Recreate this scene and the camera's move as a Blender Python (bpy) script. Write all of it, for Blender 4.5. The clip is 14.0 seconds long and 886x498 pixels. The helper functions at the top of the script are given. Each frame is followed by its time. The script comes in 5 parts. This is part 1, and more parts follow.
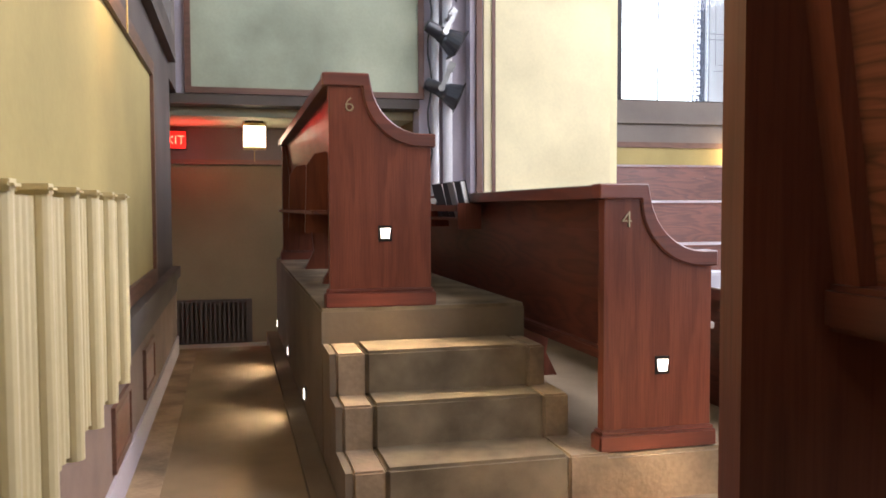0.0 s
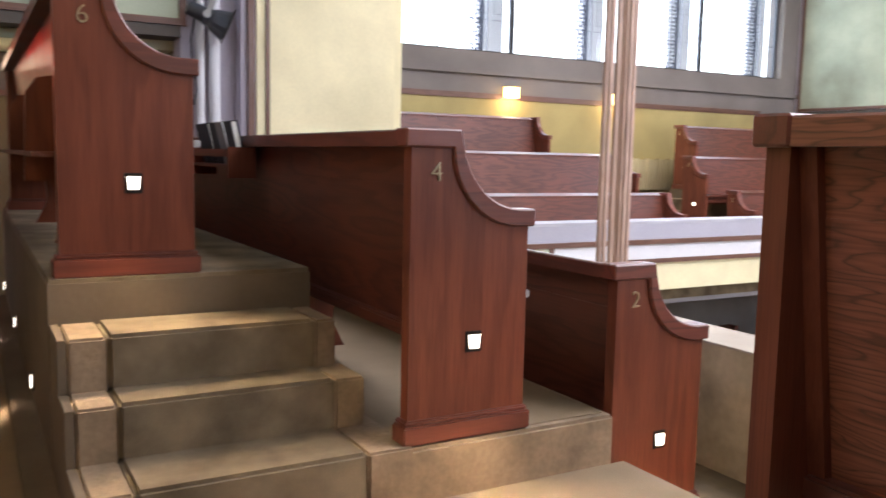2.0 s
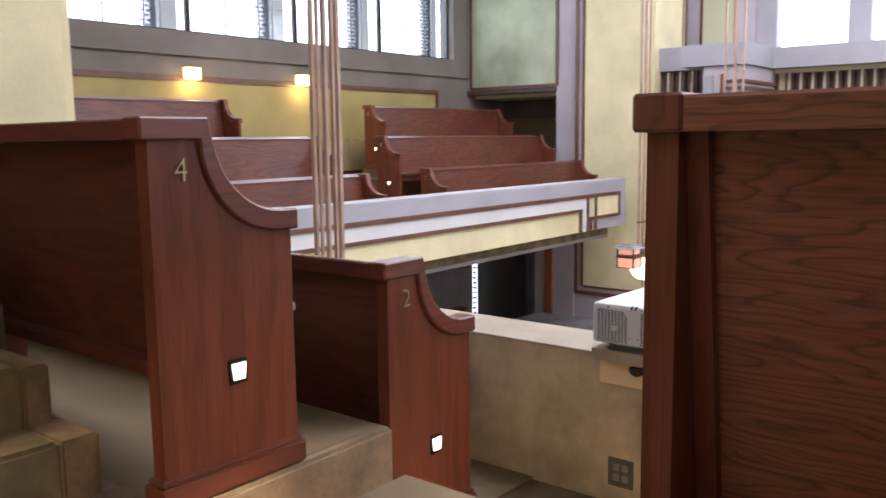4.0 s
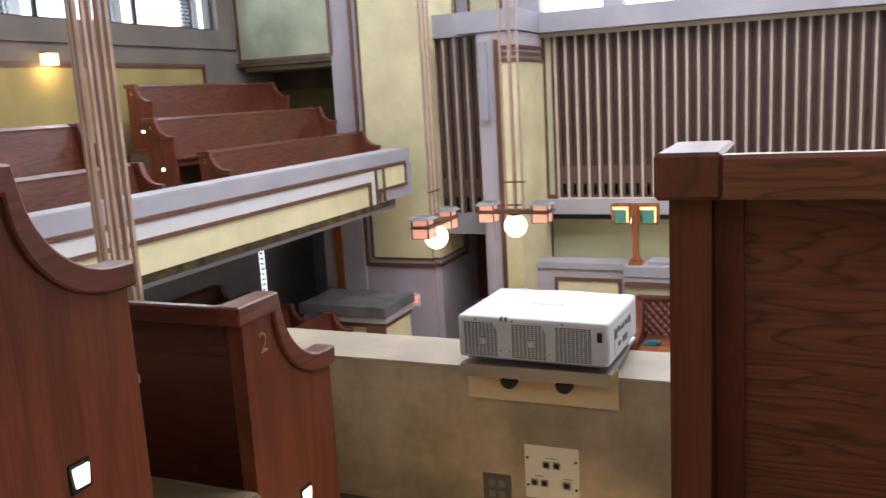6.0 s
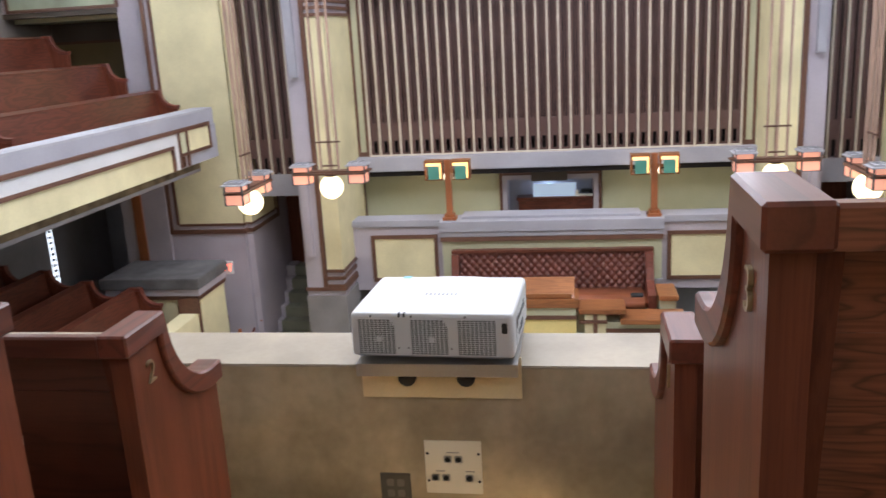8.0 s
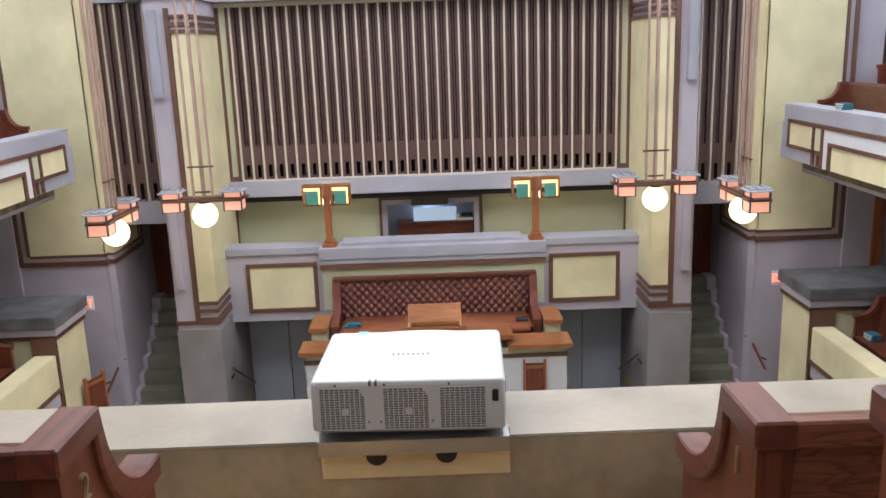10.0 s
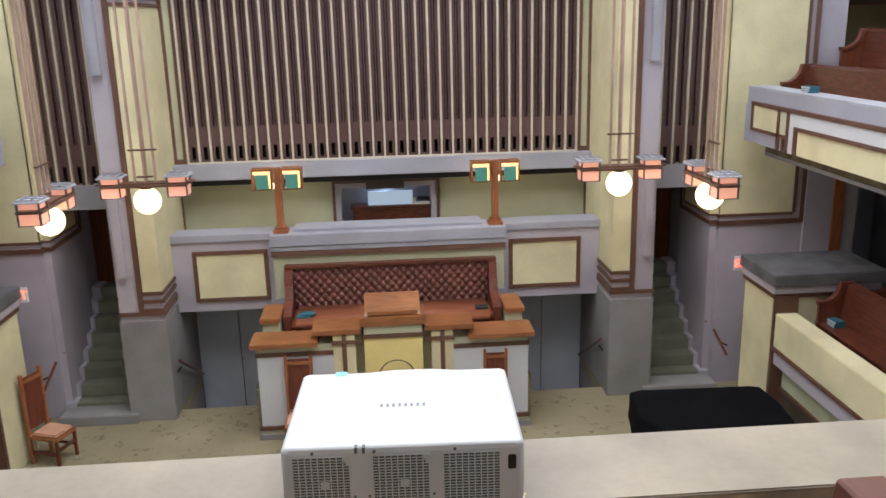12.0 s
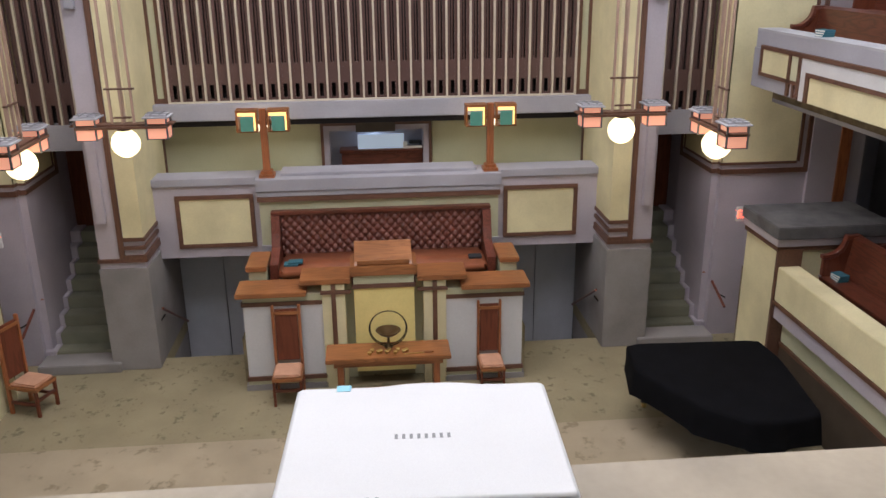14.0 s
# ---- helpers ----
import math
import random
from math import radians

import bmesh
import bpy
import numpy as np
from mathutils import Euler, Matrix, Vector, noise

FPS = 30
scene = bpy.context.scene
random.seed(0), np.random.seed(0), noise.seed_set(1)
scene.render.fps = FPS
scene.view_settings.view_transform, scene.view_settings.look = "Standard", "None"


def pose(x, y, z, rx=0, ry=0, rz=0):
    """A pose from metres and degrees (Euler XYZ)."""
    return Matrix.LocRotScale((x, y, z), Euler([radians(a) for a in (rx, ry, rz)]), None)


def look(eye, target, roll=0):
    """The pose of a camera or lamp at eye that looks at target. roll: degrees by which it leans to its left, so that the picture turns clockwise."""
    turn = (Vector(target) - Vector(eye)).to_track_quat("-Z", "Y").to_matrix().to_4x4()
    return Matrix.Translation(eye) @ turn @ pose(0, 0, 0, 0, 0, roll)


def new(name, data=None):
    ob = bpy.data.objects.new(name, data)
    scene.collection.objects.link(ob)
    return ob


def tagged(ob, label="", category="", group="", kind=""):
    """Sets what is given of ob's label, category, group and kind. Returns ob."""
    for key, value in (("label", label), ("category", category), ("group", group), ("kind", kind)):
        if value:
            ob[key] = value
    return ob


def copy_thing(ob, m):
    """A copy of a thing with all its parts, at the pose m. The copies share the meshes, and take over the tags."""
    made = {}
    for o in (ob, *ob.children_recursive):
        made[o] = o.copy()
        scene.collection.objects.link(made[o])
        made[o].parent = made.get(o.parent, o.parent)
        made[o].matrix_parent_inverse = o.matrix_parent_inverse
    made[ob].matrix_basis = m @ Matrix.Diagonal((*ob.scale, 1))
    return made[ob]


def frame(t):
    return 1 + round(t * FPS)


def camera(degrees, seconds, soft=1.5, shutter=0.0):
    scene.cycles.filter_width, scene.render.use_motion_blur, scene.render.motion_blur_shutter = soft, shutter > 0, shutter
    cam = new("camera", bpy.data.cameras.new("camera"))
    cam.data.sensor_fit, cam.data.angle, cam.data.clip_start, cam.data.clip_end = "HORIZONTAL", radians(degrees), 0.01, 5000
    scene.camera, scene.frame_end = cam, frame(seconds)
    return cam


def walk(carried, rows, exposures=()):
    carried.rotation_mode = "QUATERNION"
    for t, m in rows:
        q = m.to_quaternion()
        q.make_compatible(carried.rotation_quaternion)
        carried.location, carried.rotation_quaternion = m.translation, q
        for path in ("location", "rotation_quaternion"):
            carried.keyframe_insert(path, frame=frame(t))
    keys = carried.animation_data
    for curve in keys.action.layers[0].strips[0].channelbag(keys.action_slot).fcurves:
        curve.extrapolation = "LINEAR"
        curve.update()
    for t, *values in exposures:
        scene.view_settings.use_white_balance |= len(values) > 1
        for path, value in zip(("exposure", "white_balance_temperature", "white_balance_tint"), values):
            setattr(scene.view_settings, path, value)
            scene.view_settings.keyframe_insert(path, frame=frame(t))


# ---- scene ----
cam = camera(55.7, 14.0, shutter=0.4)
PATH = [
    (0, (-1.26, -2.146, 1.054), (-0.777, -0.208, 0.956), -0.2),
    (0.5, (-1.242, -1.997, 1.04), (-0.688, -0.081, 0.888), -0.1),
    (1, (-1.207, -1.828, 1.052), (-0.572, 0.062, 0.89), 0.7),
    (1.5, (-1.147, -1.719, 1.051), (-0.38, 0.118, 0.855), 1.5),
    (2, (-1.125, -1.606, 1.056), (-0.143, 0.123, 0.837), 1.2),
    (2.5, (-1.137, -1.451, 1.07), (0.052, 0.145, 0.868), -0.4),
    (3, (-1.14, -1.325, 1.063), (0.201, 0.141, 0.828), -0.3),
    (3.2, (-1.133, -1.307, 1.055), (0.243, 0.124, 0.808), -0.5),
    (5.3, (-0.985, -0.877, 1.171), (0.766, 0.045, 0.882), -1.4),
    (5.5, (-0.967, -0.852, 1.187), (0.793, 0.046, 0.877), -1.9),
    (6, (-0.956, -0.775, 1.218), (0.85, 0.004, 0.857), -3.3),
    (6.5, (-0.96, -0.656, 1.267), (0.896, -0.035, 0.857), -4.5),
    (7, (-0.974, -0.578, 1.306), (0.888, -0.025, 0.832), -4.3),
    (7.5, (-0.957, -0.532, 1.317), (0.92, -0.06, 0.811), -3.6),
    (8, (-0.85, -0.433, 1.323), (1.061, -0.116, 0.824), -3.2),
    (8.5, (-0.753, -0.353, 1.323), (1.176, -0.22, 0.811), -3.2),
    (9, (-0.669, -0.241, 1.329), (1.266, -0.226, 0.825), -3.0),
    (9.2, (-0.645, -0.191, 1.326), (1.294, -0.191, 0.835), -3.1),
    (11.3, (-0.223, -0.016, 1.351), (1.725, -0.045, 0.896), -0.1),
    (11.5, (-0.189, -0.003, 1.353), (1.752, -0.059, 0.877), -0.3),
    (12, (-0.039, 0.034, 1.343), (1.888, -0.099, 0.824), -1.4),
    (12.5, (0.07, 0.065, 1.329), (1.975, -0.139, 0.757), -1.8),
    (13, (0.182, 0.089, 1.321), (2.07, -0.127, 0.696), -1.2),
    (13.5, (0.306, 0.091, 1.321), (2.19, -0.093, 0.675), -1.0),
    (14, (0.393, 0.086, 1.33), (2.276, -0.073, 0.674), -0.6),
]
EXPOSURES = [(0, 0.68, 6200, 16), (1, 0.63, 6200, 16), (2, 0.50, 6150, 16), (3.2, 0.26, 6200, 16), (5.3, -0.07, 6350, 12), (9, 0.04, 6050, 10), (12, -0.15, 6200, 8), (13, -0.20, 6300, 9), (13.5, -0.38, 6450, 11), (14, -0.38, 6500, 12)]
walk(cam, [(t, look(eye, target, roll)) for t, eye, target, roll in PATH], EXPOSURES)

# ---- light ----
world = bpy.data.worlds.new("world")
scene.world = world
world.use_nodes = True
wn = world.node_tree
sky = wn.nodes.new("ShaderNodeTexSky")
sky.sky_type, sky.sun_disc, sky.sun_elevation, sky.sun_rotation = "NISHITA", False, radians(40), radians(200)
wn.links.new(sky.outputs[0], wn.nodes["Background"].inputs[0])
wn.nodes["Background"].inputs[1].default_value = 0.12


def lamp_area(name, m, sx, sy, watts, colour):
    """A window's or skylight's daylight, in its opening."""
    d = bpy.data.lights.new(name, "AREA")
    d.shape, d.size, d.size_y, d.energy, d.color = "RECTANGLE", sx, sy, watts, colour
    ob = new(name, d)
    ob.matrix_world = m
    return ob


def lamp_point(name, place, watts, colour, radius):
    d = bpy.data.lights.new(name, "POINT")
    d.energy, d.color, d.shadow_soft_size = watts, colour, radius
    ob = new(name, d)
    ob.location = place
    return ob


def lamp_spot(name, m, watts, colour, cone):
    d = bpy.data.lights.new(name, "SPOT")
    d.energy, d.color, d.spot_size, d.spot_blend, d.shadow_soft_size = watts, colour, radians(cone), 0.6, 0.02
    ob = new(name, d)
    ob.matrix_world = m
    return ob


CX = 6.95          # centre of the square room; its centre line is y = 0
FLOOR = -4.2       # main floor
DAY = (0.71, 0.85, 1.0)
SKYLIGHT_W, WINDOW_W, EAST_W = 1370, {"west": 54, "north": 205, "south": 345}, 150
lamp_area("skylight_lamp", look((CX, 0, 6.4), (CX, 0, 0)), 8.6, 8.6, SKYLIGHT_W, (0.92, 0.92, 0.99))


# ---- materials ----
def material(name):
    m = bpy.data.materials.new(name)
    m.use_nodes = True
    return m, m.node_tree.nodes, m.node_tree.links, m.node_tree.nodes["Principled BSDF"]


def ramp(nodes, stops):
    r = nodes.new("ShaderNodeValToRGB")
    while len(r.color_ramp.elements) < len(stops):
        r.color_ramp.elements.new(0.5)
    for e, (p, c) in zip(r.color_ramp.elements, stops):
        e.position, e.color = p, (*c, 1)
    return r


def shade(c, k):
    return tuple(min(1, v * k) for v in c)


def mottled(name, colour, rough=0.85, big=1.3, small=45.0, swing=0.16, bump=0.06, metal=0.0, dirt=None, fine=0.07):
    """Painted plaster, stone and the like: blotches at one scale, grain at another, and fine relief."""
    m, nodes, links, p = material(name)
    tc = nodes.new("ShaderNodeTexCoord")
    n1, n2 = nodes.new("ShaderNodeTexNoise"), nodes.new("ShaderNodeTexNoise")
    n1.inputs["Scale"].default_value, n1.inputs["Detail"].default_value = big, 5
    n2.inputs["Scale"].default_value, n2.inputs["Detail"].default_value = small, 4
    for n in (n1, n2):
        links.new(tc.outputs["Object"], n.inputs["Vector"])
    r1 = ramp(nodes, [(0.3, dirt or shade(colour, 1 - swing)), (0.7, shade(colour, 1 + swing * 0.5))])
    r2 = ramp(nodes, [(0.3, (1 - fine, 1 - fine, 1 - fine)), (0.65, (1, 1, 1))])
    links.new(n1.outputs["Fac"], r1.inputs[0])
    links.new(n2.outputs["Fac"], r2.inputs[0])
    mix = nodes.new("ShaderNodeMix")
    mix.data_type, mix.blend_type = "RGBA", "MULTIPLY"
    mix.inputs[0].default_value = 0.8
    links.new(r1.outputs[0], mix.inputs[6])
    links.new(r2.outputs[0], mix.inputs[7])
    links.new(mix.outputs[2], p.inputs["Base Color"])
    b = nodes.new("ShaderNodeBump")
    b.inputs["Strength"].default_value, b.inputs["Distance"].default_value = bump, 0.01
    links.new(n2.outputs["Fac"], b.inputs["Height"])
    links.new(b.outputs[0], p.inputs["Normal"])
    p.inputs["Roughness"].default_value, p.inputs["Metallic"].default_value = rough, metal
    p.inputs["Specular IOR Level"].default_value = 0.5 if rough < 0.7 else 0.22
    return m


def oak(name, colour, axis, rough=0.34, scale=1.0, contrast=0.30, bands=14.0, along=0.62, pores=0.12, thin=False, gloss=0.5):
    """Stained oak with grain along one axis of the thing: broad cathedral figure in dark lines, fine pores, worn varnish."""
    m, nodes, links, p = material(name)
    tc, mp, mq = nodes.new("ShaderNodeTexCoord"), nodes.new("ShaderNodeMapping"), nodes.new("ShaderNodeMapping")
    s = [8.0 * scale] * 3
    s["xyz".index(axis)] = along * scale
    mp.inputs["Scale"].default_value = s
    q = [190.0] * 3
    q["xyz".index(axis)] = 6.0
    mq.inputs["Scale"].default_value = q
    oi = nodes.new("ShaderNodeObjectInfo")
    add = nodes.new("ShaderNodeVectorMath")
    add.operation = "MULTIPLY_ADD"
    add.inputs[1].default_value = (7.0, 5.0, 3.0)
    links.new(oi.outputs["Random"], add.inputs[0])
    links.new(tc.outputs["Object"], add.inputs[2])
    links.new(add.outputs[0], mp.inputs["Vector"])
    links.new(tc.outputs["Object"], mq.inputs["Vector"])
    n0 = nodes.new("ShaderNodeTexNoise")
    n0.inputs["Scale"].default_value, n0.inputs["Detail"].default_value, n0.inputs["Roughness"].default_value = 0.8, 4, 0.42
    links.new(mp.outputs[0], n0.inputs["Vector"])
    mul = nodes.new("ShaderNodeMath")
    mul.operation, mul.inputs[1].default_value = "MULTIPLY", bands
    links.new(n0.outputs["Fac"], mul.inputs[0])
    frac = nodes.new("ShaderNodeMath")
    frac.operation = "FRACT"
    links.new(mul.outputs[0], frac.inputs[0])
    n2 = nodes.new("ShaderNodeTexNoise")
    n2.inputs["Scale"].default_value, n2.inputs["Detail"].default_value = 1.0, 3
    links.new(mq.outputs[0], n2.inputs["Vector"])
    n3 = nodes.new("ShaderNodeTexNoise")
    n3.inputs["Scale"].default_value, n3.inputs["Detail"].default_value = 2.2, 3
    links.new(tc.outputs["Object"], n3.inputs["Vector"])
    e = 0.5 if thin else 1.0      # narrow dark lines or broad bands
    r1 = ramp(nodes, [(0.0, shade(colour, 1 - contrast * 0.9)), (0.10 * e, shade(colour, 1 - contrast)), (0.38 * e, shade(colour, 1 - contrast * 0.3)), (0.62, shade(colour, 1 + contrast * 0.12)),
                      (0.88, colour), (1.0, shade(colour, 1 - contrast * 0.9))])
    links.new(frac.outputs[0], r1.inputs[0])
    r2 = ramp(nodes, [(0.36, (1 - pores, 1 - pores * 1.15, 1 - pores * 1.2)), (0.56, (1, 1, 1))])
    links.new(n2.outputs["Fac"], r2.inputs[0])
    r3 = ramp(nodes, [(0.3, (0.80, 0.78, 0.78)), (0.7, (1.12, 1.10, 1.08))])
    links.new(n3.outputs["Fac"], r3.inputs[0])
    mix = nodes.new("ShaderNodeMix")
    mix.data_type, mix.blend_type = "RGBA", "MULTIPLY"
    mix.inputs[0].default_value = 0.8
    links.new(r1.outputs[0], mix.inputs[6])
    links.new(r2.outputs[0], mix.inputs[7])
    mix2 = nodes.new("ShaderNodeMix")
    mix2.data_type, mix2.blend_type = "RGBA", "MULTIPLY"
    mix2.inputs[0].default_value = 1.0
    links.new(mix.outputs[2], mix2.inputs[6])
    links.new(r3.outputs[0], mix2.inputs[7])
    links.new(mix2.outputs[2], p.inputs["Base Color"])
    b = nodes.new("ShaderNodeBump")
    b.inputs["Strength"].default_value, b.inputs["Distance"].default_value = 0.10, 0.003
    links.new(n2.outputs["Fac"], b.inputs["Height"])
    links.new(b.outputs[0], p.inputs["Normal"])
    rr = nodes.new("ShaderNodeMapRange")
    rr.inputs[3].default_value, rr.inputs[4].default_value = rough - 0.06, rough + 0.14
    links.new(n3.outputs["Fac"], rr.inputs[0])
    links.new(rr.outputs[0], p.inputs["Roughness"])
    p.inputs["Specular IOR Level"].default_value = gloss
    p.inputs["Coat Weight"].default_value, p.inputs["Coat Roughness"].default_value = 0.12, 0.16
    return m


def stained(name, colour, stain, scale=2.6):
    """Carpet with scattered worn stains."""
    m = mottled(name, colour, rough=1.0, big=1.4, small=240, swing=0.16, bump=0.4, fine=0.15)
    nodes, links = m.node_tree.nodes, m.node_tree.links
    p = nodes["Principled BSDF"]
    was = p.inputs["Base Color"].links[0].from_socket
    tc, n = nodes.new("ShaderNodeTexCoord"), nodes.new("ShaderNodeTexNoise")
    n.inputs["Scale"].default_value, n.inputs["Detail"].default_value, n.inputs["Roughness"].default_value = scale, 6, 0.62
    links.new(tc.outputs["Object"], n.inputs["Vector"])
    r = ramp(nodes, [(0.58, (0, 0, 0)), (0.66, (0.6, 0.6, 0.6))])
    links.new(n.outputs["Fac"], r.inputs[0])
    mix = nodes.new("ShaderNodeMix")
    mix.data_type = "RGBA"
    links.new(r.outputs[0], mix.inputs[0])
    links.new(was, mix.inputs[6])
    mix.inputs[7].default_value = (*stain, 1)
    links.new(mix.outputs[2], p.inputs["Base Color"])
    return m


def plain(name, colour, rough=0.5, metal=0.0):
    m, nodes, links, p = material(name)
    p.inputs["Base Color"].default_value = (*colour, 1)
    p.inputs["Roughness"].default_value, p.inputs["Metallic"].default_value = rough, metal
    return m


def glow(name, colour, strength):
    m, nodes, links, p = material(name)
    p.inputs["Base Color"].default_value = (*shade(colour, 0.8), 1)
    p.inputs["Emission Color"].default_value = (*colour, 1)
    p.inputs["Emission Strength"].default_value = strength
    p.inputs["Roughness"].default_value = 0.35
    return m


def pane_glass(name, tint):
    m, nodes, links, p = material(name)
    out = nodes["Material Output"]
    tr, gl, mx = nodes.new("ShaderNodeBsdfTransparent"), nodes.new("ShaderNodeBsdfGlossy"), nodes.new("ShaderNodeMixShader")
    lw, pw, ml = nodes.new("ShaderNodeLayerWeight"), nodes.new("ShaderNodeMath"), nodes.new("ShaderNodeMath")
    pw.operation, pw.inputs[1].default_value = "POWER", 4.0
    ml.operation, ml.inputs[1].default_value, ml.inputs[2].default_value = "MULTIPLY_ADD", 0.5, 0.03
    tr.inputs[0].default_value = (*tint, 1)
    gl.inputs["Roughness"].default_value = 0.05
    links.new(lw.outputs["Facing"], pw.inputs[0])
    links.new(pw.outputs[0], ml.inputs[0])
    links.new(ml.outputs[0], mx.inputs[0])
    links.new(tr.outputs[0], mx.inputs[1])
    links.new(gl.outputs[0], mx.inputs[2])
    links.new(mx.outputs[0], out.inputs[0])
    return m


YELLOW = mottled("yellow_plaster", (0.39, 0.31, 0.13), big=1.2, swing=0.22)
BRIGHT_YELLOW = mottled("bright_yellow_plaster", (0.90, 0.73, 0.30), big=1.2, swing=0.12)
PALE = mottled("pale_yellow_plaster", (0.71, 0.635, 0.40), big=1.3, swing=0.2)
GREEN = mottled("green_plaster", (0.385, 0.412, 0.298), big=1.3, swing=0.36)
SAGE = mottled("sage_plaster", (0.53, 0.52, 0.36), big=0.8)
GREY = mottled("grey_plaster", (0.37, 0.36, 0.40), big=1.1)
LILAC = mottled("lilac_plaster", (0.45, 0.405, 0.45), big=1.0)
WHITE = mottled("white_plaster", (0.62, 0.61, 0.62), big=1.0, swing=0.1)
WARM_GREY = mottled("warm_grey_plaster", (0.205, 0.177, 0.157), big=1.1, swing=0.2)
CAP_GREY = mottled("grey_capping", (0.42, 0.41, 0.44), big=2.0, swing=0.18)
OLIVE = mottled("olive_concrete", (0.175, 0.135, 0.093), big=1.8, swing=0.3, bump=0.1)
PARAPET = mottled("tan_concrete", (0.48, 0.39, 0.265), big=4.0, small=30.0, swing=0.38, bump=0.14, fine=0.12)
# Taupe darkened to carry the shade on the west back wall.
SHADED_TAUPE = mottled("shaded_taupe_plaster", (0.125, 0.105, 0.095), big=1.3, swing=0.25, bump=0.08)
DADO = mottled("brown_dado", (0.20, 0.14, 0.11), big=2.5, swing=0.3, bump=0.1)
PASSAGE = mottled("tan_plaster", (0.23, 0.175, 0.095), big=1.2, swing=0.2)
TAUPE = mottled("taupe_concrete", (0.285, 0.262, 0.258), big=1.6, swing=0.2, bump=0.1)
CAPSTONE = mottled("capstone", (0.38, 0.315, 0.235), rough=0.55, big=3.0, swing=0.26, bump=0.08)
KERBSTONE = mottled("kerb_stone", (0.34, 0.25, 0.165), rough=0.75, big=4.0, small=50, swing=0.5, bump=0.2, fine=0.2)
CARPET = mottled("olive_carpet", (0.285, 0.212, 0.135), rough=1.0, big=2.5, small=320, swing=0.22, bump=0.5, fine=0.15)
CARPET_DARK = mottled("green_carpet", (0.22, 0.172, 0.113), rough=1.0, big=5.0, small=320, swing=0.5, bump=0.25, fine=0.15)
DOOR_GREY = mottled("door_grey", (0.50, 0.51, 0.56), rough=0.6, big=1.5, swing=0.15)
CARPET_STAIR = mottled("dark_green_carpet", (0.215, 0.215, 0.16), rough=1.0, big=2.0, small=300, swing=0.25, bump=0.5, fine=0.15)
CARPET_HALL = stained("tan_carpet", (0.31, 0.26, 0.165), (0.10, 0.088, 0.052), 7.5)
CARPET_WORN = stained("worn_carpet", (0.40, 0.325, 0.23), (0.18, 0.145, 0.09), 4.0)
OAK_V = oak("oak_upright", (0.172, 0.051, 0.028), "z", contrast=0.22, bands=6.0, along=1.0, pores=0.2, gloss=0.25)
OAK_H = oak("oak_lengthways", (0.130, 0.037, 0.021), "y", contrast=0.34, bands=9.0, along=1.2, pores=0.16)
# Bold grain; the lighter tone carries light on the odd pews' backs.
OAK_FIGURED_LIT = oak("oak_figured_lit", (0.25, 0.085, 0.046), "y", contrast=0.5, bands=34.0, along=1.3, pores=0.35, thin=True)
OAK_X = oak("oak_across", (0.16, 0.042, 0.025), "x", contrast=0.35, bands=9.0)
OAK_LIGHT = oak("oak_honey", (0.34, 0.132, 0.047), "y", rough=0.35)
OAK_LIGHT_V = oak("oak_honey_upright", (0.38, 0.13, 0.05), "z", rough=0.35)
TRIM_Y = oak("oak_trim", (0.145, 0.068, 0.043), "y", rough=0.5, contrast=0.25)
TRIM_Z = oak("oak_trim_upright", (0.145, 0.068, 0.043), "z", rough=0.5, contrast=0.25)
TRIM_X = oak("oak_trim_across", (0.145, 0.068, 0.043), "x", rough=0.5, contrast=0.25)
STEM = oak("oak_stem", (0.47, 0.32, 0.25), "z", rough=0.45, contrast=0.2)
CREAM = mottled("cream_paint", (0.60, 0.53, 0.42), rough=0.5, big=3, swing=0.1)
# Near-black that stands in for shade in gaps behind slats and under the ledge.
GAP_SHADE = plain("gap_shade", (0.012, 0.009, 0.011), 0.9)
PIPE = mottled("brown_pipe", (0.122, 0.067, 0.060), rough=0.4, big=2)
RADIATOR = mottled("cream_enamel", (0.53, 0.44, 0.24), rough=0.45, big=2, swing=0.08, bump=0.05)
GRILLE_STONE = mottled("dusty_slab", (0.15, 0.145, 0.15), big=3, swing=0.35, fine=0.15)
GRILLE = mottled("brown_iron", (0.075, 0.055, 0.04), rough=0.6, big=4, swing=0.2)
BLACK = plain("black_paint", (0.012, 0.012, 0.014), 0.45)
IRON = plain("dark_iron", (0.03, 0.027, 0.025), 0.4, 0.8)
STEEL = mottled("brushed_steel", (0.42, 0.41, 0.40), rough=0.38, metal=0.9, small=160, swing=0.1, bump=0.05)
BRASS = mottled("brass", (0.60, 0.42, 0.16), rough=0.3, metal=0.9, small=120, swing=0.1, bump=0.05)
BRONZE = mottled("dark_bronze", (0.13, 0.08, 0.04), rough=0.35, metal=0.7, small=120, swing=0.15, bump=0.05)
CASE = mottled("white_casing", (0.67, 0.67, 0.685), rough=0.45, big=5, small=400, swing=0.03, bump=0.04)
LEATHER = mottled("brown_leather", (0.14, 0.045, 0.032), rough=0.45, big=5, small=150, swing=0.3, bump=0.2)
# Lighter copy of the leather; light on the seat is in the colour.
LEATHER_LIT = mottled("russet_leather_lit", (0.30, 0.095, 0.045), rough=0.4, big=4, small=150, swing=0.25, bump=0.15)
CUSHION = mottled("salmon_cloth", (0.55, 0.30, 0.20), rough=0.95, big=7, small=260, swing=0.15, bump=0.4)
CLOTH = mottled("black_cloth", (0.006, 0.006, 0.0075), rough=0.95, big=5, small=260, swing=0.3, bump=0.3)
CLOTH.node_tree.nodes["Principled BSDF"].inputs["Specular IOR Level"].default_value = 0.08
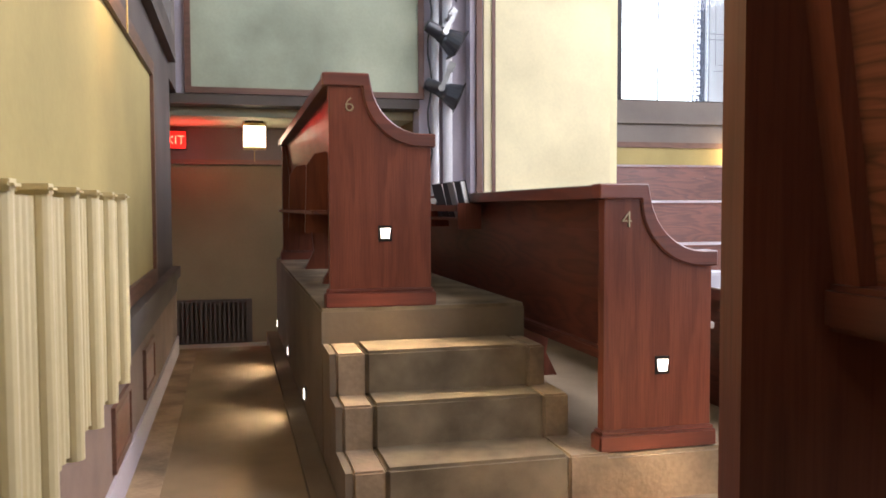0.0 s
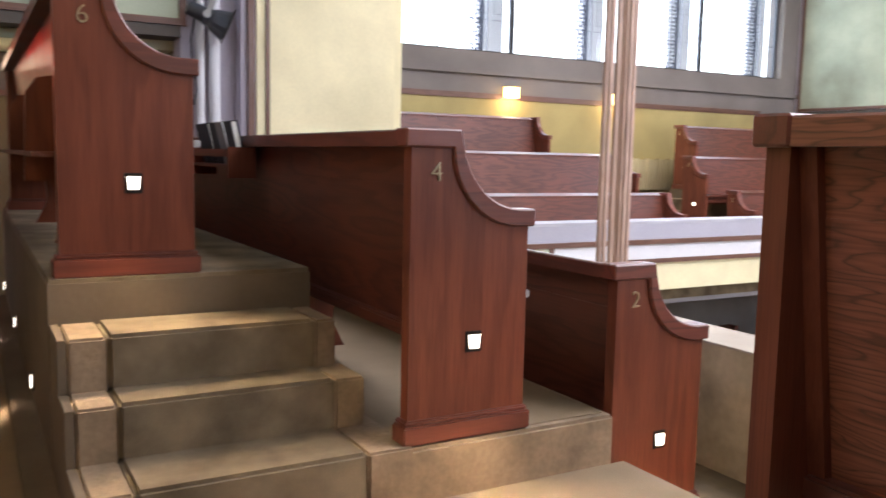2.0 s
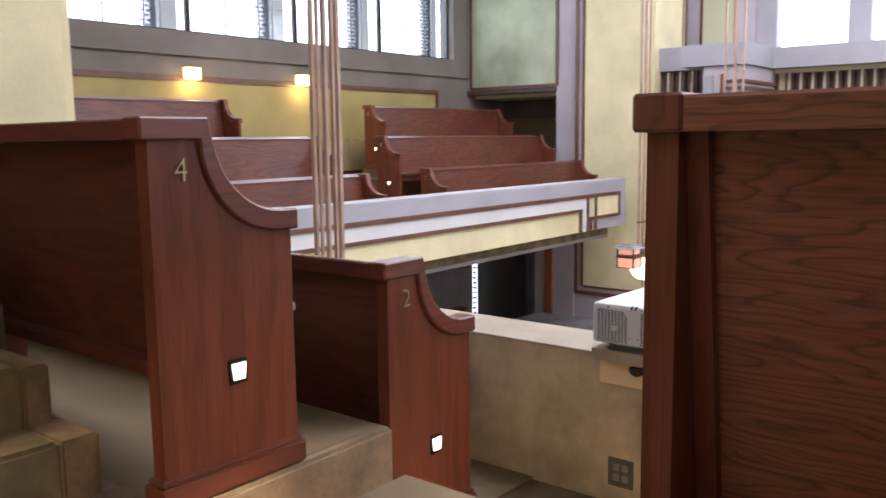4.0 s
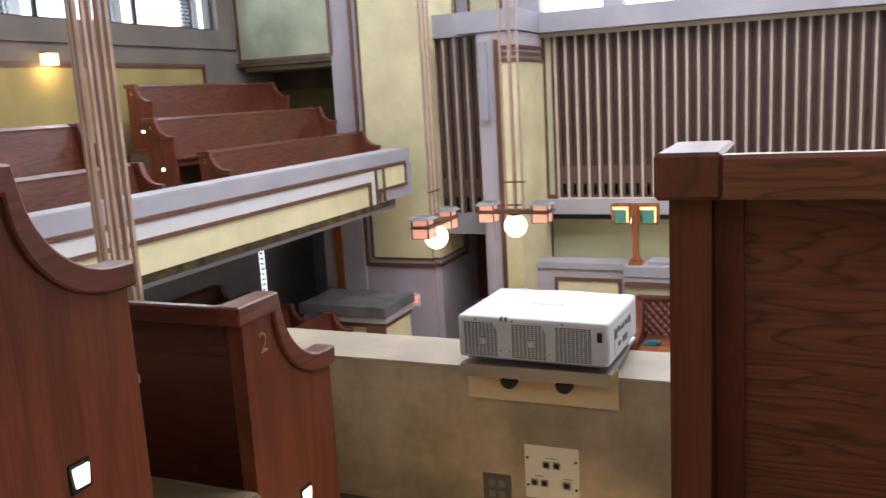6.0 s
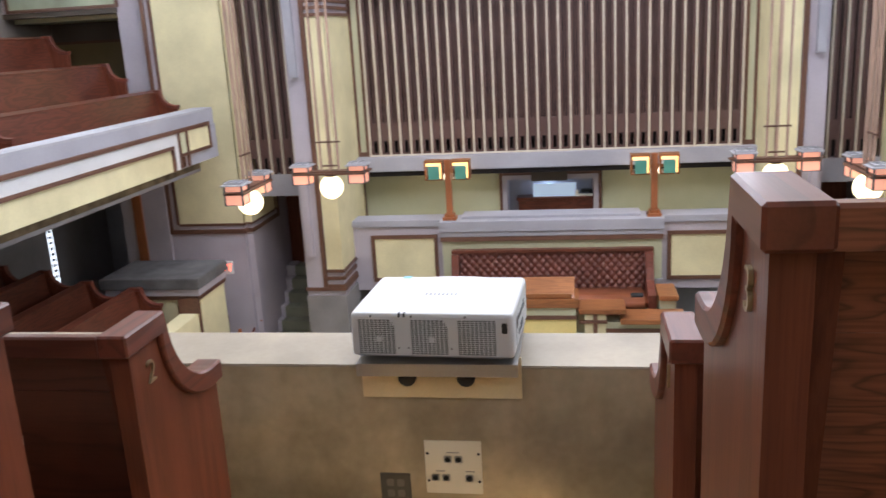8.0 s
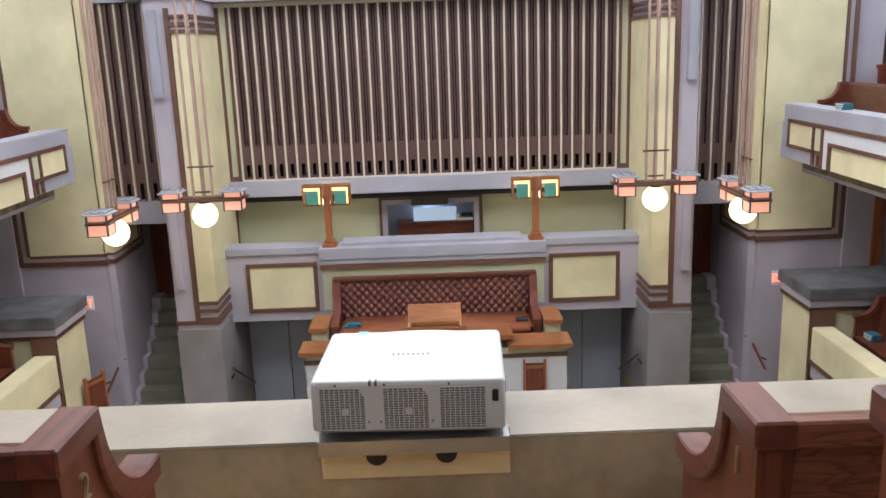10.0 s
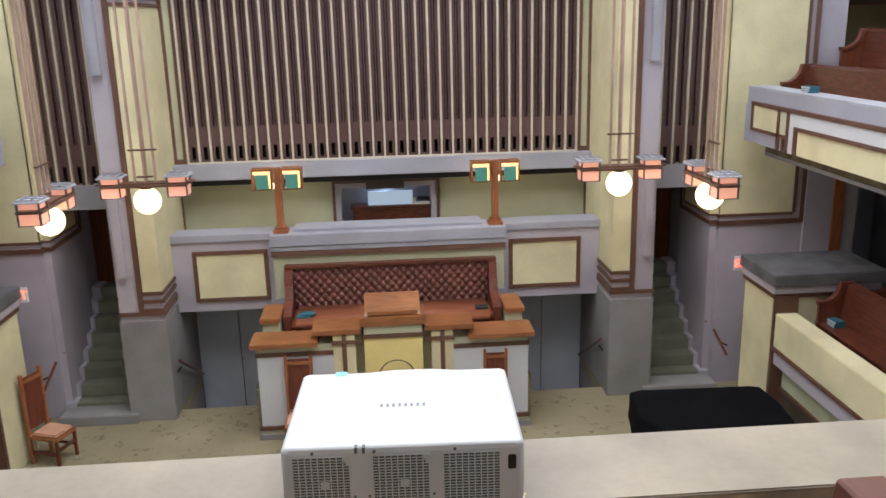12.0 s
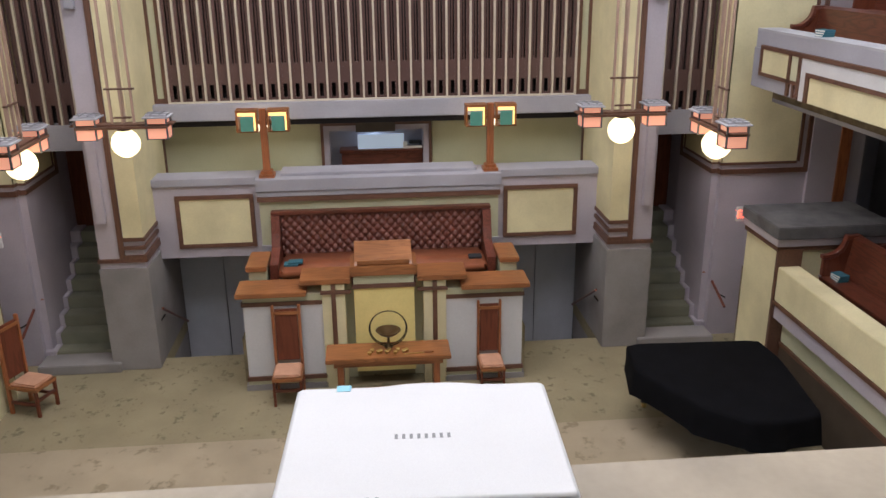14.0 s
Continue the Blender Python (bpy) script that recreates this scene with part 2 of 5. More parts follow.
TEAL = mottled("teal_glass", (0.10, 0.30, 0.24), rough=0.3, big=8, swing=0.1)
GLOBE = glow("lit_globe", (1.0, 0.82, 0.50), 3.2)
PINK_GLASS = glow("lit_pink_glass", (1.0, 0.44, 0.30), 0.68)
AMBER = glow("lit_amber_glass", (1.0, 0.60, 0.20), 2.2)
WALL_LAMP = glow("lit_wall_lamp", (1.0, 0.66, 0.24), 5.5)
STEP_LAMP = glow("lit_step_lamp", (1.0, 0.90, 0.72), 3.6)
EXIT_RED = glow("lit_red", (1.0, 0.12, 0.06), 5.0)
SKY_GLOW = glow("sky_glow", (0.92, 0.96, 1.0), 3.4)
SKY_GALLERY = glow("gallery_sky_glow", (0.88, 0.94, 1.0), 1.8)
# Dimmer copy of the sky, keeping west light off the pew backs.
SKY_DIM = glow("dimmed_sky_glow", (0.86, 0.93, 1.0), 0.6)
GLASS = pane_glass("window_glass", (0.93, 0.95, 0.95))
GREY_GLASS = pane_glass("grey_glass", (0.54, 0.56, 0.62))
LEAD = plain("lead_came", (0.14, 0.14, 0.155), 0.5, 0.6)
NUMERAL = mottled("dull_brass_numeral", (0.42, 0.32, 0.19), rough=0.38, big=30, small=200, swing=0.2, bump=0.05, metal=0.6)
TAN_METAL = mottled("tan_metal_plate", (0.80, 0.66, 0.40), rough=0.42, big=6, small=200, swing=0.1, bump=0.03, metal=0.15)
BOOK = [plain("book_" + k, c, 0.7) for k, c in (("black", (0.02, 0.022, 0.025)), ("teal", (0.03, 0.12, 0.16)), ("grey", (0.2, 0.2, 0.19)))]
PAPER = plain("paper", (0.75, 0.73, 0.68), 0.8)


# ---- builders ----
I4 = Matrix.Identity(4)


def box(bm, x0, x1, y0, y1, z0, z1, bev=0.0):
    """A box between two corners, its edges rounded a little."""
    x0, x1 = sorted((x0, x1))
    y0, y1 = sorted((y0, y1))
    z0, z1 = sorted((z0, z1))
    v = [bm.verts.new(p) for p in ((x0, y0, z0), (x1, y0, z0), (x1, y1, z0), (x0, y1, z0), (x0, y0, z1), (x1, y0, z1), (x1, y1, z1), (x0, y1, z1))]
    f = [bm.faces.new([v[i] for i in q]) for q in ((0, 3, 2, 1), (4, 5, 6, 7), (0, 1, 5, 4), (1, 2, 6, 5), (2, 3, 7, 6), (3, 0, 4, 7))]
    if bev:
        edges = list({e for g in f for e in g.edges})
        bmesh.ops.bevel(bm, geom=edges, offset=bev, segments=2, affect="EDGES")
    return bm


def boxes(*bounds, bev=0.0):
    bm = bmesh.new()
    for b in bounds:
        box(bm, *b, bev=bev)
    return bm


def prism(bm, outline, y0, y1):
    """An outline in x and z, pulled from y0 to y1."""
    a = [bm.verts.new((x, y0, z)) for x, z in outline]
    b = [bm.verts.new((x, y1, z)) for x, z in outline]
    bm.faces.new(a)
    bm.faces.new(b[::-1])
    n = len(outline)
    for i in range(n):
        bm.faces.new((a[(i + 1) % n], a[i], b[i], b[(i + 1) % n]))
    bmesh.ops.recalc_face_normals(bm, faces=bm.faces)
    return bm


def rod(bm, p0, p1, r, n=10):
    """A round bar from p0 to p1."""
    p0, p1 = Vector(p0), Vector(p1)
    m = Matrix.Translation((p0 + p1) / 2) @ (p1 - p0).to_track_quat("Z", "Y").to_matrix().to_4x4()
    bmesh.ops.create_cone(bm, cap_ends=True, segments=n, radius1=r, radius2=r, depth=(p1 - p0).length, matrix=m)
    return bm


def ball(bm, place, r, n=24):
    bmesh.ops.create_uvsphere(bm, u_segments=n, v_segments=n // 2, radius=r, matrix=Matrix.Translation(place))
    return bm


def lathe(profile, n=20):
    """A turned shape: (radius, height) pairs about the z axis."""
    bm = bmesh.new()
    rings = [[bm.verts.new((r * math.cos(2 * math.pi * i / n), r * math.sin(2 * math.pi * i / n), z)) for i in range(n)] for r, z in profile]
    for a, b in zip(rings, rings[1:]):
        for i in range(n):
            bm.faces.new((a[i], a[(i + 1) % n], b[(i + 1) % n], b[i]))
    bm.faces.new(rings[0][::-1])
    bm.faces.new(rings[-1])
    return bm


def part(name, bm, mat, parent, label="", smooth=False):
    """ONE mesh object under a thing or a part."""
    me = bpy.data.meshes.new(name)
    bm.to_mesh(me)
    bm.free()
    me.materials.append(mat)
    if smooth:
        me.polygons.foreach_set("use_smooth", [True] * len(me.polygons))
    ob = new(name, me)
    ob.parent = parent
    if label:
        ob["label"] = label
    return ob


def share(name, source, parent, m):
    """Another object on the mesh of source."""
    ob = new(name, source.data)
    ob.parent = parent
    ob.matrix_basis = m
    return ob


def thing(name, label, category, m=I4, group=""):
    ob = tagged(new(name), label, category, group)
    ob.empty_display_size = 0.1
    ob.matrix_basis = m
    return ob


def structure(name, bm, mat, label, category, m=I4, smooth=False):
    ob = part(name, bm, mat, None, "", smooth)
    ob.matrix_basis = m
    return tagged(ob, label, category, kind="structure")


def solo(name, bm, mat, label, category, m=I4, group="", smooth=False):
    ob = part(name, bm, mat, None, "", smooth)
    ob.matrix_basis = m
    return tagged(ob, label, category, group)


def lettering(name, words, size, depth, mat, parent, m):
    """Raised letters, standing in the x-y plane of m."""
    cu = bpy.data.curves.new(name, "FONT")
    cu.body, cu.size, cu.extrude, cu.align_x, cu.align_y = words, size, depth, "CENTER", "CENTER"
    cu.offset = -0.014 * size
    tmp = new(name, cu)
    bpy.context.view_layer.update()
    me = bpy.data.meshes.new_from_object(tmp.evaluated_get(bpy.context.evaluated_depsgraph_get()))
    bpy.data.objects.remove(tmp)
    me.materials.clear()
    me.materials.append(mat)
    ob = new(name, me)
    ob.parent, ob.matrix_basis = parent, m
    return ob


def frame_bars(bm, axis, at, depth, a0, a1, z0, z1, w):
    """Four bars round a panel that stands across axis ('x' or 'y') at a place, depth thick."""
    for lo, hi, b0, b1 in ((a0, a1, z1 - w, z1), (a0, a1, z0, z0 + w), (a0, a0 + w, z0 + w, z1 - w), (a1 - w, a1, z0 + w, z1 - w)):
        if axis == "x":
            box(bm, at, at + depth, lo, hi, b0, b1)
        else:
            box(bm, lo, hi, at, at + depth, b0, b1)
    return bm


# ---- the three balconies: west (where the camera walks), north and south ----
def turned(deg):
    return Matrix.Translation((CX, 0, 0)) @ Matrix.Rotation(radians(deg), 4, "Z") @ Matrix.Translation((-CX, 0, 0))


WEST, NORTH, SOUTH = I4, turned(-90), turned(90)
WALL = -1.66                      # back wall's face on the far balconies
WALL_W = -1.695                   # and on the west balcony
END = 4.95                        # end walls' face
P_IN, P_OUT = 1.628, 1.929          # balcony front
STEPS = ((0.56, 0.185), (0.82, 0.345), (1.0, 0.505), (1.265, 0.645))


def balcony(side, m, ptop, even_end=1.265, odd_end=-1.39):
    s = "_" + side
    END = 4.95 if side == "west" else 4.38      # the far balconies stop short of the columns
    WALL = WALL_W if side == "west" else -1.66
    BACK = 4.2 if side == "west" else 6.25      # the west wall stops at a recess beside the passage
    AISLE = 4.4 if side == "west" else END
    structure("floor" + s, boxes((WALL, 0.86, -0.605, 0.565, -0.5, 0.0), (WALL, -1.01, -END, -0.605, -0.5, 0.0), (WALL, -1.01, 0.565, AISLE, -0.5, 0.0)),
              CARPET, "olive carpet on the balcony aisle", "floor", m)
    structure("floor_step" + s, boxes((0.86, 1.08, -0.605, 0.565, -0.5, -0.15), bev=0.012), CARPET_DARK, "carpeted step down to the balcony front", "step", m)
    structure("floor_front" + s, boxes((1.08, P_IN, -0.605, 0.565, -0.5, -0.275), (0.812, P_IN, 0.565, END, -0.5, -0.262), (0.812, P_IN, -END, -0.605, -0.5, -0.285)),
              CARPET_DARK, "dark olive carpet behind the balcony front", "floor", m)
    # terraces for the pews
    for name, y0, y1 in (("terrace_low_even", 0.565, END), ("terrace_low_odd", -END, -0.605)):
        top = 0.178
        structure(name + s, boxes((-0.05, 0.812, y0, y1, -0.5, top - 0.004), bev=0.012), KERBSTONE, "low terrace with a worn stone kerb", "terrace", m)
        structure(name + "_carpet" + s, boxes((-0.05, 0.782, y0 + (0.035 if y0 > 0 else 0), y1 - (0.035 if y0 < 0 else 0), top - 0.012, top + 0.0005)), CARPET,
                  "olive carpet on the low terrace", "carpet", m)
    for name, y0, y1 in (("terrace_high_even", even_end, END), ("terrace_high_odd", -END, odd_end)):
        structure(name + s, boxes((-0.92, -0.05, y0, y1, -0.5, 0.63), (-1.01, -0.92, y0 - 0.6 * (y0 > 0), y1 + 0.6 * (y0 < 0), -0.5, 0.03)), OLIVE, "high terrace of olive-painted concrete", "terrace", m)
        structure(name + "_carpet" + s, boxes((-0.915, -0.055, y0 + 0.004 * (y0 > 0), y1 - 0.004 * (y0 < 0), 0.63, 0.645)), CARPET_DARK,
                  "olive carpet on the high terrace", "carpet", m)
    # two flights up to the high terraces
    for name, sign, last in (("stairs_even", 1, even_end), ("stairs_odd", -1, -odd_end)):
        flight = tagged(new(name + s), "short carpeted stair with stone cheeks", "stairs", kind="structure")
        flight.matrix_basis = m
        k = (last - 0.56) / (STEPS[3][0] - 0.56)
        for (ya, z), (yb, _) in zip(STEPS, STEPS[1:]):
            ya, yb = 0.56 + (ya - 0.56) * k, 0.56 + (last - 0.56 if _ == STEPS[3][1] else (yb - 0.56) * k)
            part("carpet_step", boxes((-0.78, -0.13, sign * ya, sign * last, z - 0.17, z + 0.004), bev=0.012), CARPET_DARK, flight)
            for x0, x1 in ((-0.892, -0.782), (-0.128, -0.055 + 0.05 * (z < 0.2) + 0.03 * (z < 0.4))):
                part("stone_cheek", boxes((x0, x1, sign * (ya + 0.004), sign * last, z - 0.18, z - 0.002), bev=0.008), KERBSTONE, flight)
        part("side_wall", boxes(*[(-0.918, -0.894, sign * (0.56 + (ya - 0.56) * k + 0.002), sign * (0.56 + (yb - 0.56) * k - 0.003), -0.01, z - 0.002) for (ya, z), (yb, _) in zip(STEPS, STEPS[1:])]), OLIVE, flight)
    # balcony front
    ct = 0.010 if side == "west" else 0.03
    structure("balcony_front" + s, boxes((P_IN, P_OUT, -END, END, -0.5 if side == "west" else -0.315, ptop - ct)), PARAPET if side == "west" else GREY,
              "balcony front of tan-painted concrete", "parapet", m)
    structure("balcony_cap" + s, boxes((P_IN - 0.002, P_OUT + 0.002, -END, END, ptop - ct, ptop), bev=0.004), CAPSTONE if side == "west" else CAP_GREY,
              "pale worn capping of the balcony front", "parapet", m)
    if side != "west":
        f = P_OUT
        structure("fascia_white" + s, boxes((f, f + 0.03, -3.075, 3.075, 0.025, 0.18), (f, f + 0.03, -3.075, -2.94, -0.32, 0.025), (f, f + 0.03, 2.94, 3.075, -0.32, 0.025)), WHITE,
                  "white painted band of the balcony front", "fascia", m)
        structure("fascia_yellow" + s, boxes((f, f + 0.018, -2.87, 2.87, -0.32, -0.022)), PALE, "pale yellow painted band of the balcony front", "fascia", m)
        structure("fascia_end" + s, boxes((f - 0.29, f + 0.02, 3.075, END, -0.32, 0.18), (f - 0.29, f + 0.02, -END, -3.075, -0.32, 0.18)), GREY, "grey block at the end of the balcony front", "fascia", m)
        bm = boxes((f, f + 0.045, -4.15, 4.15, 0.18, 0.23), (f, f + 0.042, -2.94, 2.94, -0.022, 0.025))
        for e in (-1, 1):
            box(bm, f, f + 0.042, e * 2.87, e * 2.94, -0.32, -0.022)
            box(bm, f, f + 0.046, e * 3.075, e * 3.135, -0.31, 0.18)
            box(bm, f, f + 0.044, e * 3.19, e * 3.235, -0.31, -0.155)
            box(bm, f, f + 0.046, e * 3.32, e * 3.385, -0.31, 0.18)
            box(bm, f, f + 0.046, e * 3.135, e * 4.15, -0.155, -0.11)
            box(bm, f, f + 0.046, e * 4.09, e * 4.15, -0.11, 0.18)
        structure("trim_fascia" + s, bm, TRIM_Y, "brown oak strips on the balcony front", "trim", m)
        for e in (-1, 1):
            structure("fascia_panel%s_%s" % (s, "ab"[e > 0]), boxes((f, f + 0.032, *sorted((e * 3.385, e * 4.09)), -0.11, 0.18)), PALE,
                      "small yellow panel on the balcony front", "fascia", m)
            structure("fascia_square%s_%s" % (s, "ab"[e > 0]), boxes((f, f + 0.032, *sorted((e * 3.135, e * 3.32)), -0.11, 0.18)), SAGE,
                      "small sage panel between oak strips", "fascia", m)
    structure("balcony_soffit" + s, boxes((WALL - 0.3, P_IN, -END, END, -0.55, -0.502)), GREY, "grey plaster underside of the balcony", "ceiling", m)
    END = 4.95
    PE, PB, UP = (2.58, 0.72, 0.0) if side == "west" else (3.95, 0.42, 0.12)
    # back wall: plinth, yellow panel, grey band, windows above
    t = 0.32
    # West wall takes the darker taupe: its shade is in the colour.
    structure("wall_back" + s, boxes((WALL - t, WALL, -END - 1.3, BACK, -0.5, 2.42 + UP), *([(WALL - t, WALL, BACK, 6.25, 1.99, 2.42)] if side == "west" else [])), SHADED_TAUPE if side == "west" else WARM_GREY, "grey plaster back wall of the balcony", "wall", m)
    structure("panel_back" + s, boxes((WALL, WALL + 0.012, -4.1, PE, PB, 1.78 + UP)), YELLOW, "yellow plaster panel of the back wall", "wall panel", m)
    bm = frame_bars(bmesh.new(), "x", WALL, 0.03, -4.175, PE + 0.075, PB - 0.06, 1.84 + UP, 0.075)
    structure("trim_back" + s, bm, TRIM_Y, "brown oak frame of the yellow panel", "trim", m)
    LE = min(END, BACK)
    structure("ledge_back" + s, boxes((WALL, WALL + 0.05, -END, LE, 2.10 + UP, 2.16 + UP), (WALL, WALL + 0.055, -END, LE, PB - 0.15, PB - 0.08), (WALL, WALL + 0.03, -END, LE, PB - 0.26, PB - 0.15)), SHADED_TAUPE if side == "west" else WARM_GREY,
              "grey plaster ledges along the back wall", "ledge", m)
    structure("floor_border" + s, boxes((WALL + 0.035, WALL + 0.155, -END, LE, -0.01, 0.004)), KERBSTONE, "stone border of the aisle floor", "floor", m)
    structure("skirting" + s, boxes((WALL, WALL + 0.035, -END, LE, 0.002, 0.13)), LILAC, "painted skirting along the back wall", "baseboard", m)
    if side == "west":
        structure("dado" + s, boxes((WALL, WALL + 0.022, -END, LE, 0.13, PB - 0.26)), DADO, "brown painted dado low on the back wall", "wall panel", m)
    structure("wall_back_top" + s, boxes((WALL - t, WALL, -END - 1.3, END + 1.3, 4.3, 6.5)), GREY, "grey plaster wall above the windows", "wall", m)
    edges = (-4.75, -2.95, -1.13, 0.77, 2.65, 4.5)
    structure("window_jamb" + s, boxes((WALL - t, WALL, 4.52, END + 1.3, 2.42 + UP, 4.3), (WALL - t, WALL, -END - 1.3, -4.77, 2.42 + UP, 4.3)), WARM_GREY, "grey plaster jambs of the windows", "pier", m)
    for i, (y0, y1) in enumerate(zip(edges, edges[1:])):
        structure("outer_pier%s_%d" % (s, i + 1), boxes((WALL - 0.52, WALL - 0.40, y1 - 0.40, y1 + 0.02, 2.0, 4.9)), WHITE, "pale concrete pier outside the window", "pier", m)
        w = tagged(new("window%s_%d" % (s, i + 1)), "leaded art-glass window with bright daylight behind", "window", kind="structure")
        w.matrix_basis = m
        xg, z0, z1 = WALL - 0.14, 2.42 + UP, 4.3
        part("window_frame", frame_bars(bmesh.new(), "x", xg - 0.03, 0.06, y0 + 0.002, y1 - 0.002, z0, z1, 0.03), IRON, w)
        cuts = [y0 + 0.03] + [y0 + u * (y1 - y0) for u in (0.33, 0.64, 0.77)] + [y1 - 0.03]
        for k, (a, b) in enumerate(zip(cuts, cuts[1:])):
            pane = part("pane", boxes((xg - 0.004, xg + 0.004, a + 0.004, b - 0.004, z0 + 0.03, z1 - 0.03)), GLASS, w)
            pane.visible_shadow = False
            bm = boxes((xg - 0.012, xg + 0.012, b - 0.009, b + 0.009, z0 + 0.03, z1 - 0.03))
            lines = (0.18, 0.5, 0.72) if k < 2 else (0.3, 0.7)
            for q, u in enumerate(lines):
                y = a + u * (b - a)
                box(bm, xg - 0.007, xg - 0.0045, y - 0.0035, y + 0.0035, z0 + 0.55 + 0.13 * ((q + k) % 3), z1 - 0.03)
            for q, z in enumerate((0.47, 0.56, 0.92, 1.0, 1.38)):
                reach = (1.0, 1.0, 0.4, 0.8, 0.55)[(q + k) % 5]
                box(bm, xg - 0.0075, xg - 0.005, b - reach * (b - a), b, z0 + z - 0.004, z0 + z + 0.004)
            part("lead_cames", bm, LEAD, w)
            if k in (1, 2):
                # a stepped column of small grey squares runs up the pane
                bm = bmesh.new()
                for q in range(30):
                    z = z0 + 0.035 + q * 0.06
                    y = (b - 0.10 if k == 1 else a + 0.02) + 0.02 * (q % 2)
                    box(bm, xg + 0.0045, xg + 0.007, y, y + 0.055, z, z + 0.034)
                    if q % 3 == 0:
                        box(bm, xg + 0.0045, xg + 0.007, y + 0.065, y + 0.085, z, z + 0.09)
                part("grey_squares", bm, GREY_GLASS, w, "small squares of grey glass").visible_shadow = False
            if k == 2:
                part("grey_strip", boxes((xg + 0.0045, xg + 0.007, a + 0.10, b - 0.06, z0 + 0.03, z1 - 0.03)), GREY_GLASS, w, "strip of grey glass").visible_shadow = False
    bm = boxes((WALL - 0.62, WALL - 0.6, -END - 0.4, END + 0.4, 2.0, 4.9))
    structure("backdrop" + s, bm, SKY_DIM if side == "west" else SKY_GLOW, "bright overcast sky outside the windows", "sky", m)
    lamp_area("window_lamp" + s, m @ look((WALL - 0.36, 0, 3.36), (5, 0, 3.36)), 2 * END - 0.5, 1.86, WINDOW_W[side], DAY)
    # end walls: a green panel over a low passage
    for e, n in ((1, "a"), (-1, "b")):
        y0 = e * END
        y1 = e * (END + 0.25)
        XL = -2.6 if side == "west" and e > 0 else WALL
        ya = AISLE if XL < WALL else y1
        structure("wall_end%s_%s" % (s, n), boxes((WALL, 0.80, y0, y1, 1.98, 6.5), (0.30, 0.80, y0, y1, -0.5, 1.98)), LILAC, "lilac-grey plaster end wall", "wall", m)
        structure("panel_end%s_%s" % (s, n), boxes((WALL + 0.12, 0.29, y0, y0 - e * 0.012, 2.035, 5.25)), GREEN, "green mottled plaster panel", "wall panel", m)
        bm = frame_bars(bmesh.new(), "y", y0, -e * 0.03, WALL + 0.07, 0.34, 1.985, 5.3, 0.05)
        structure("trim_end%s_%s" % (s, n), bm, TRIM_X, "brown oak frame of the green panel", "trim", m)
        # Dark brown puts the shade over the passage into the lintel's colour.
        structure("lintel%s_%s" % (s, n), boxes((XL, 0.30, y0 - e * 0.02, y1, 1.90, 1.98)), GRILLE, "oak lintel over the passage with shade in its dark colour", "lintel", m)
        yb = e * (END + 1.25)
        structure("passage_end%s_%s" % (s, n), boxes((XL - 0.3, 0.6, yb, yb + e * 0.2, -0.5, 2.3)), PASSAGE, "dim tan plaster wall at the passage's end", "wall", m)
        structure("passage_side%s_%s" % (s, n), boxes((0.30, 0.6, y1, yb, -0.5, 2.3)), PASSAGE, "dim tan plaster side wall of the passage", "wall", m)
        # Pale floor tone stands for daylight falling on the lower floor.
        structure("passage_floor%s_%s" % (s, n), boxes((XL, 0.30 if XL == WALL else -1.01, ya, yb, -0.5, -0.25), *([(-1.01, 0.30, y1, yb, -0.5, -0.25)] if XL < WALL else [])), CAPSTONE, "stone floor of the passage, its pale tone standing for daylight", "floor", m)
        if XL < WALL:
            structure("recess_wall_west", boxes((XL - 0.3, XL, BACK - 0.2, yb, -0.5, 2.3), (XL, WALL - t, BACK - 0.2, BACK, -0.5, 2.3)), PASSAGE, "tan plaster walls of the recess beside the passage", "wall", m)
            # Unseen low pane, added to cast inferred stair daylight over the passage floor.
            w = tagged(new("window_recess"), "unseen glowing pane added to light the passage floor", "window", kind="structure")
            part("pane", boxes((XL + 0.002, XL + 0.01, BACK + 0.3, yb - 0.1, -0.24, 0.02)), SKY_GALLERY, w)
        structure("passage_ceiling%s_%s" % (s, n), boxes((XL, 0.30, y1, yb, 1.83, 1.98), *([(XL, WALL - t, BACK, y1, 1.83, 1.98)] if XL < WALL else [])), SAGE, "low plaster ceiling of the passage", "ceiling", m)
        structure("passage_beam%s_%s" % (s, n), boxes((XL, 0.30, yb - e * 0.03, yb - e * 0.003, 1.52, 1.82)), SHADED_TAUPE, "taupe band at the end of the passage", "trim", m)
        structure("trim_passage%s_%s" % (s, n), boxes((XL, 0.30, yb - e * 0.05, yb - e * 0.003, 1.475, 1.52)), TRIM_X, "brown oak strip at the end of the passage", "trim", m)
        structure("passage_grille%s_%s" % (s, n), boxes(*[(-1.80 + k * 0.043, -1.782 + k * 0.043, yb - e * 0.05, yb - e * 0.013, -0.24, 0.16) for k in range(16)],
                                                        (-1.83, -1.10, yb - e * 0.012, yb - e * 0.002, -0.245, 0.18)), GRILLE, "dark iron grille of the passage heater", "grille", m)
        # corner column with its trims
        xa, xb = 0.80, 2.13
        yc = e * (END + 1.28)
        structure("column%s_%s" % (s, n), boxes((xa, xb, y0, yc, FLOOR, 6.5)), LILAC, "square hollow column of lilac-grey plaster", "column", m)
        structure("column_panel%s_%s" % (s, n), boxes((1.055, xb + 0.014, y0, y0 - e * 0.014, -1.5, 6.0), (xb, xb + 0.014, y0, yc - e * 0.12, -1.5, 6.0)), PALE,
                  "pale yellow panels of the column", "column panel", m)
        structure("column_strip%s_%s" % (s, n), boxes((0.93, 1.01, y0, y0 - e * 0.010, -1.5, 6.0)), SAGE, "narrow sage strip of the column", "column panel", m)
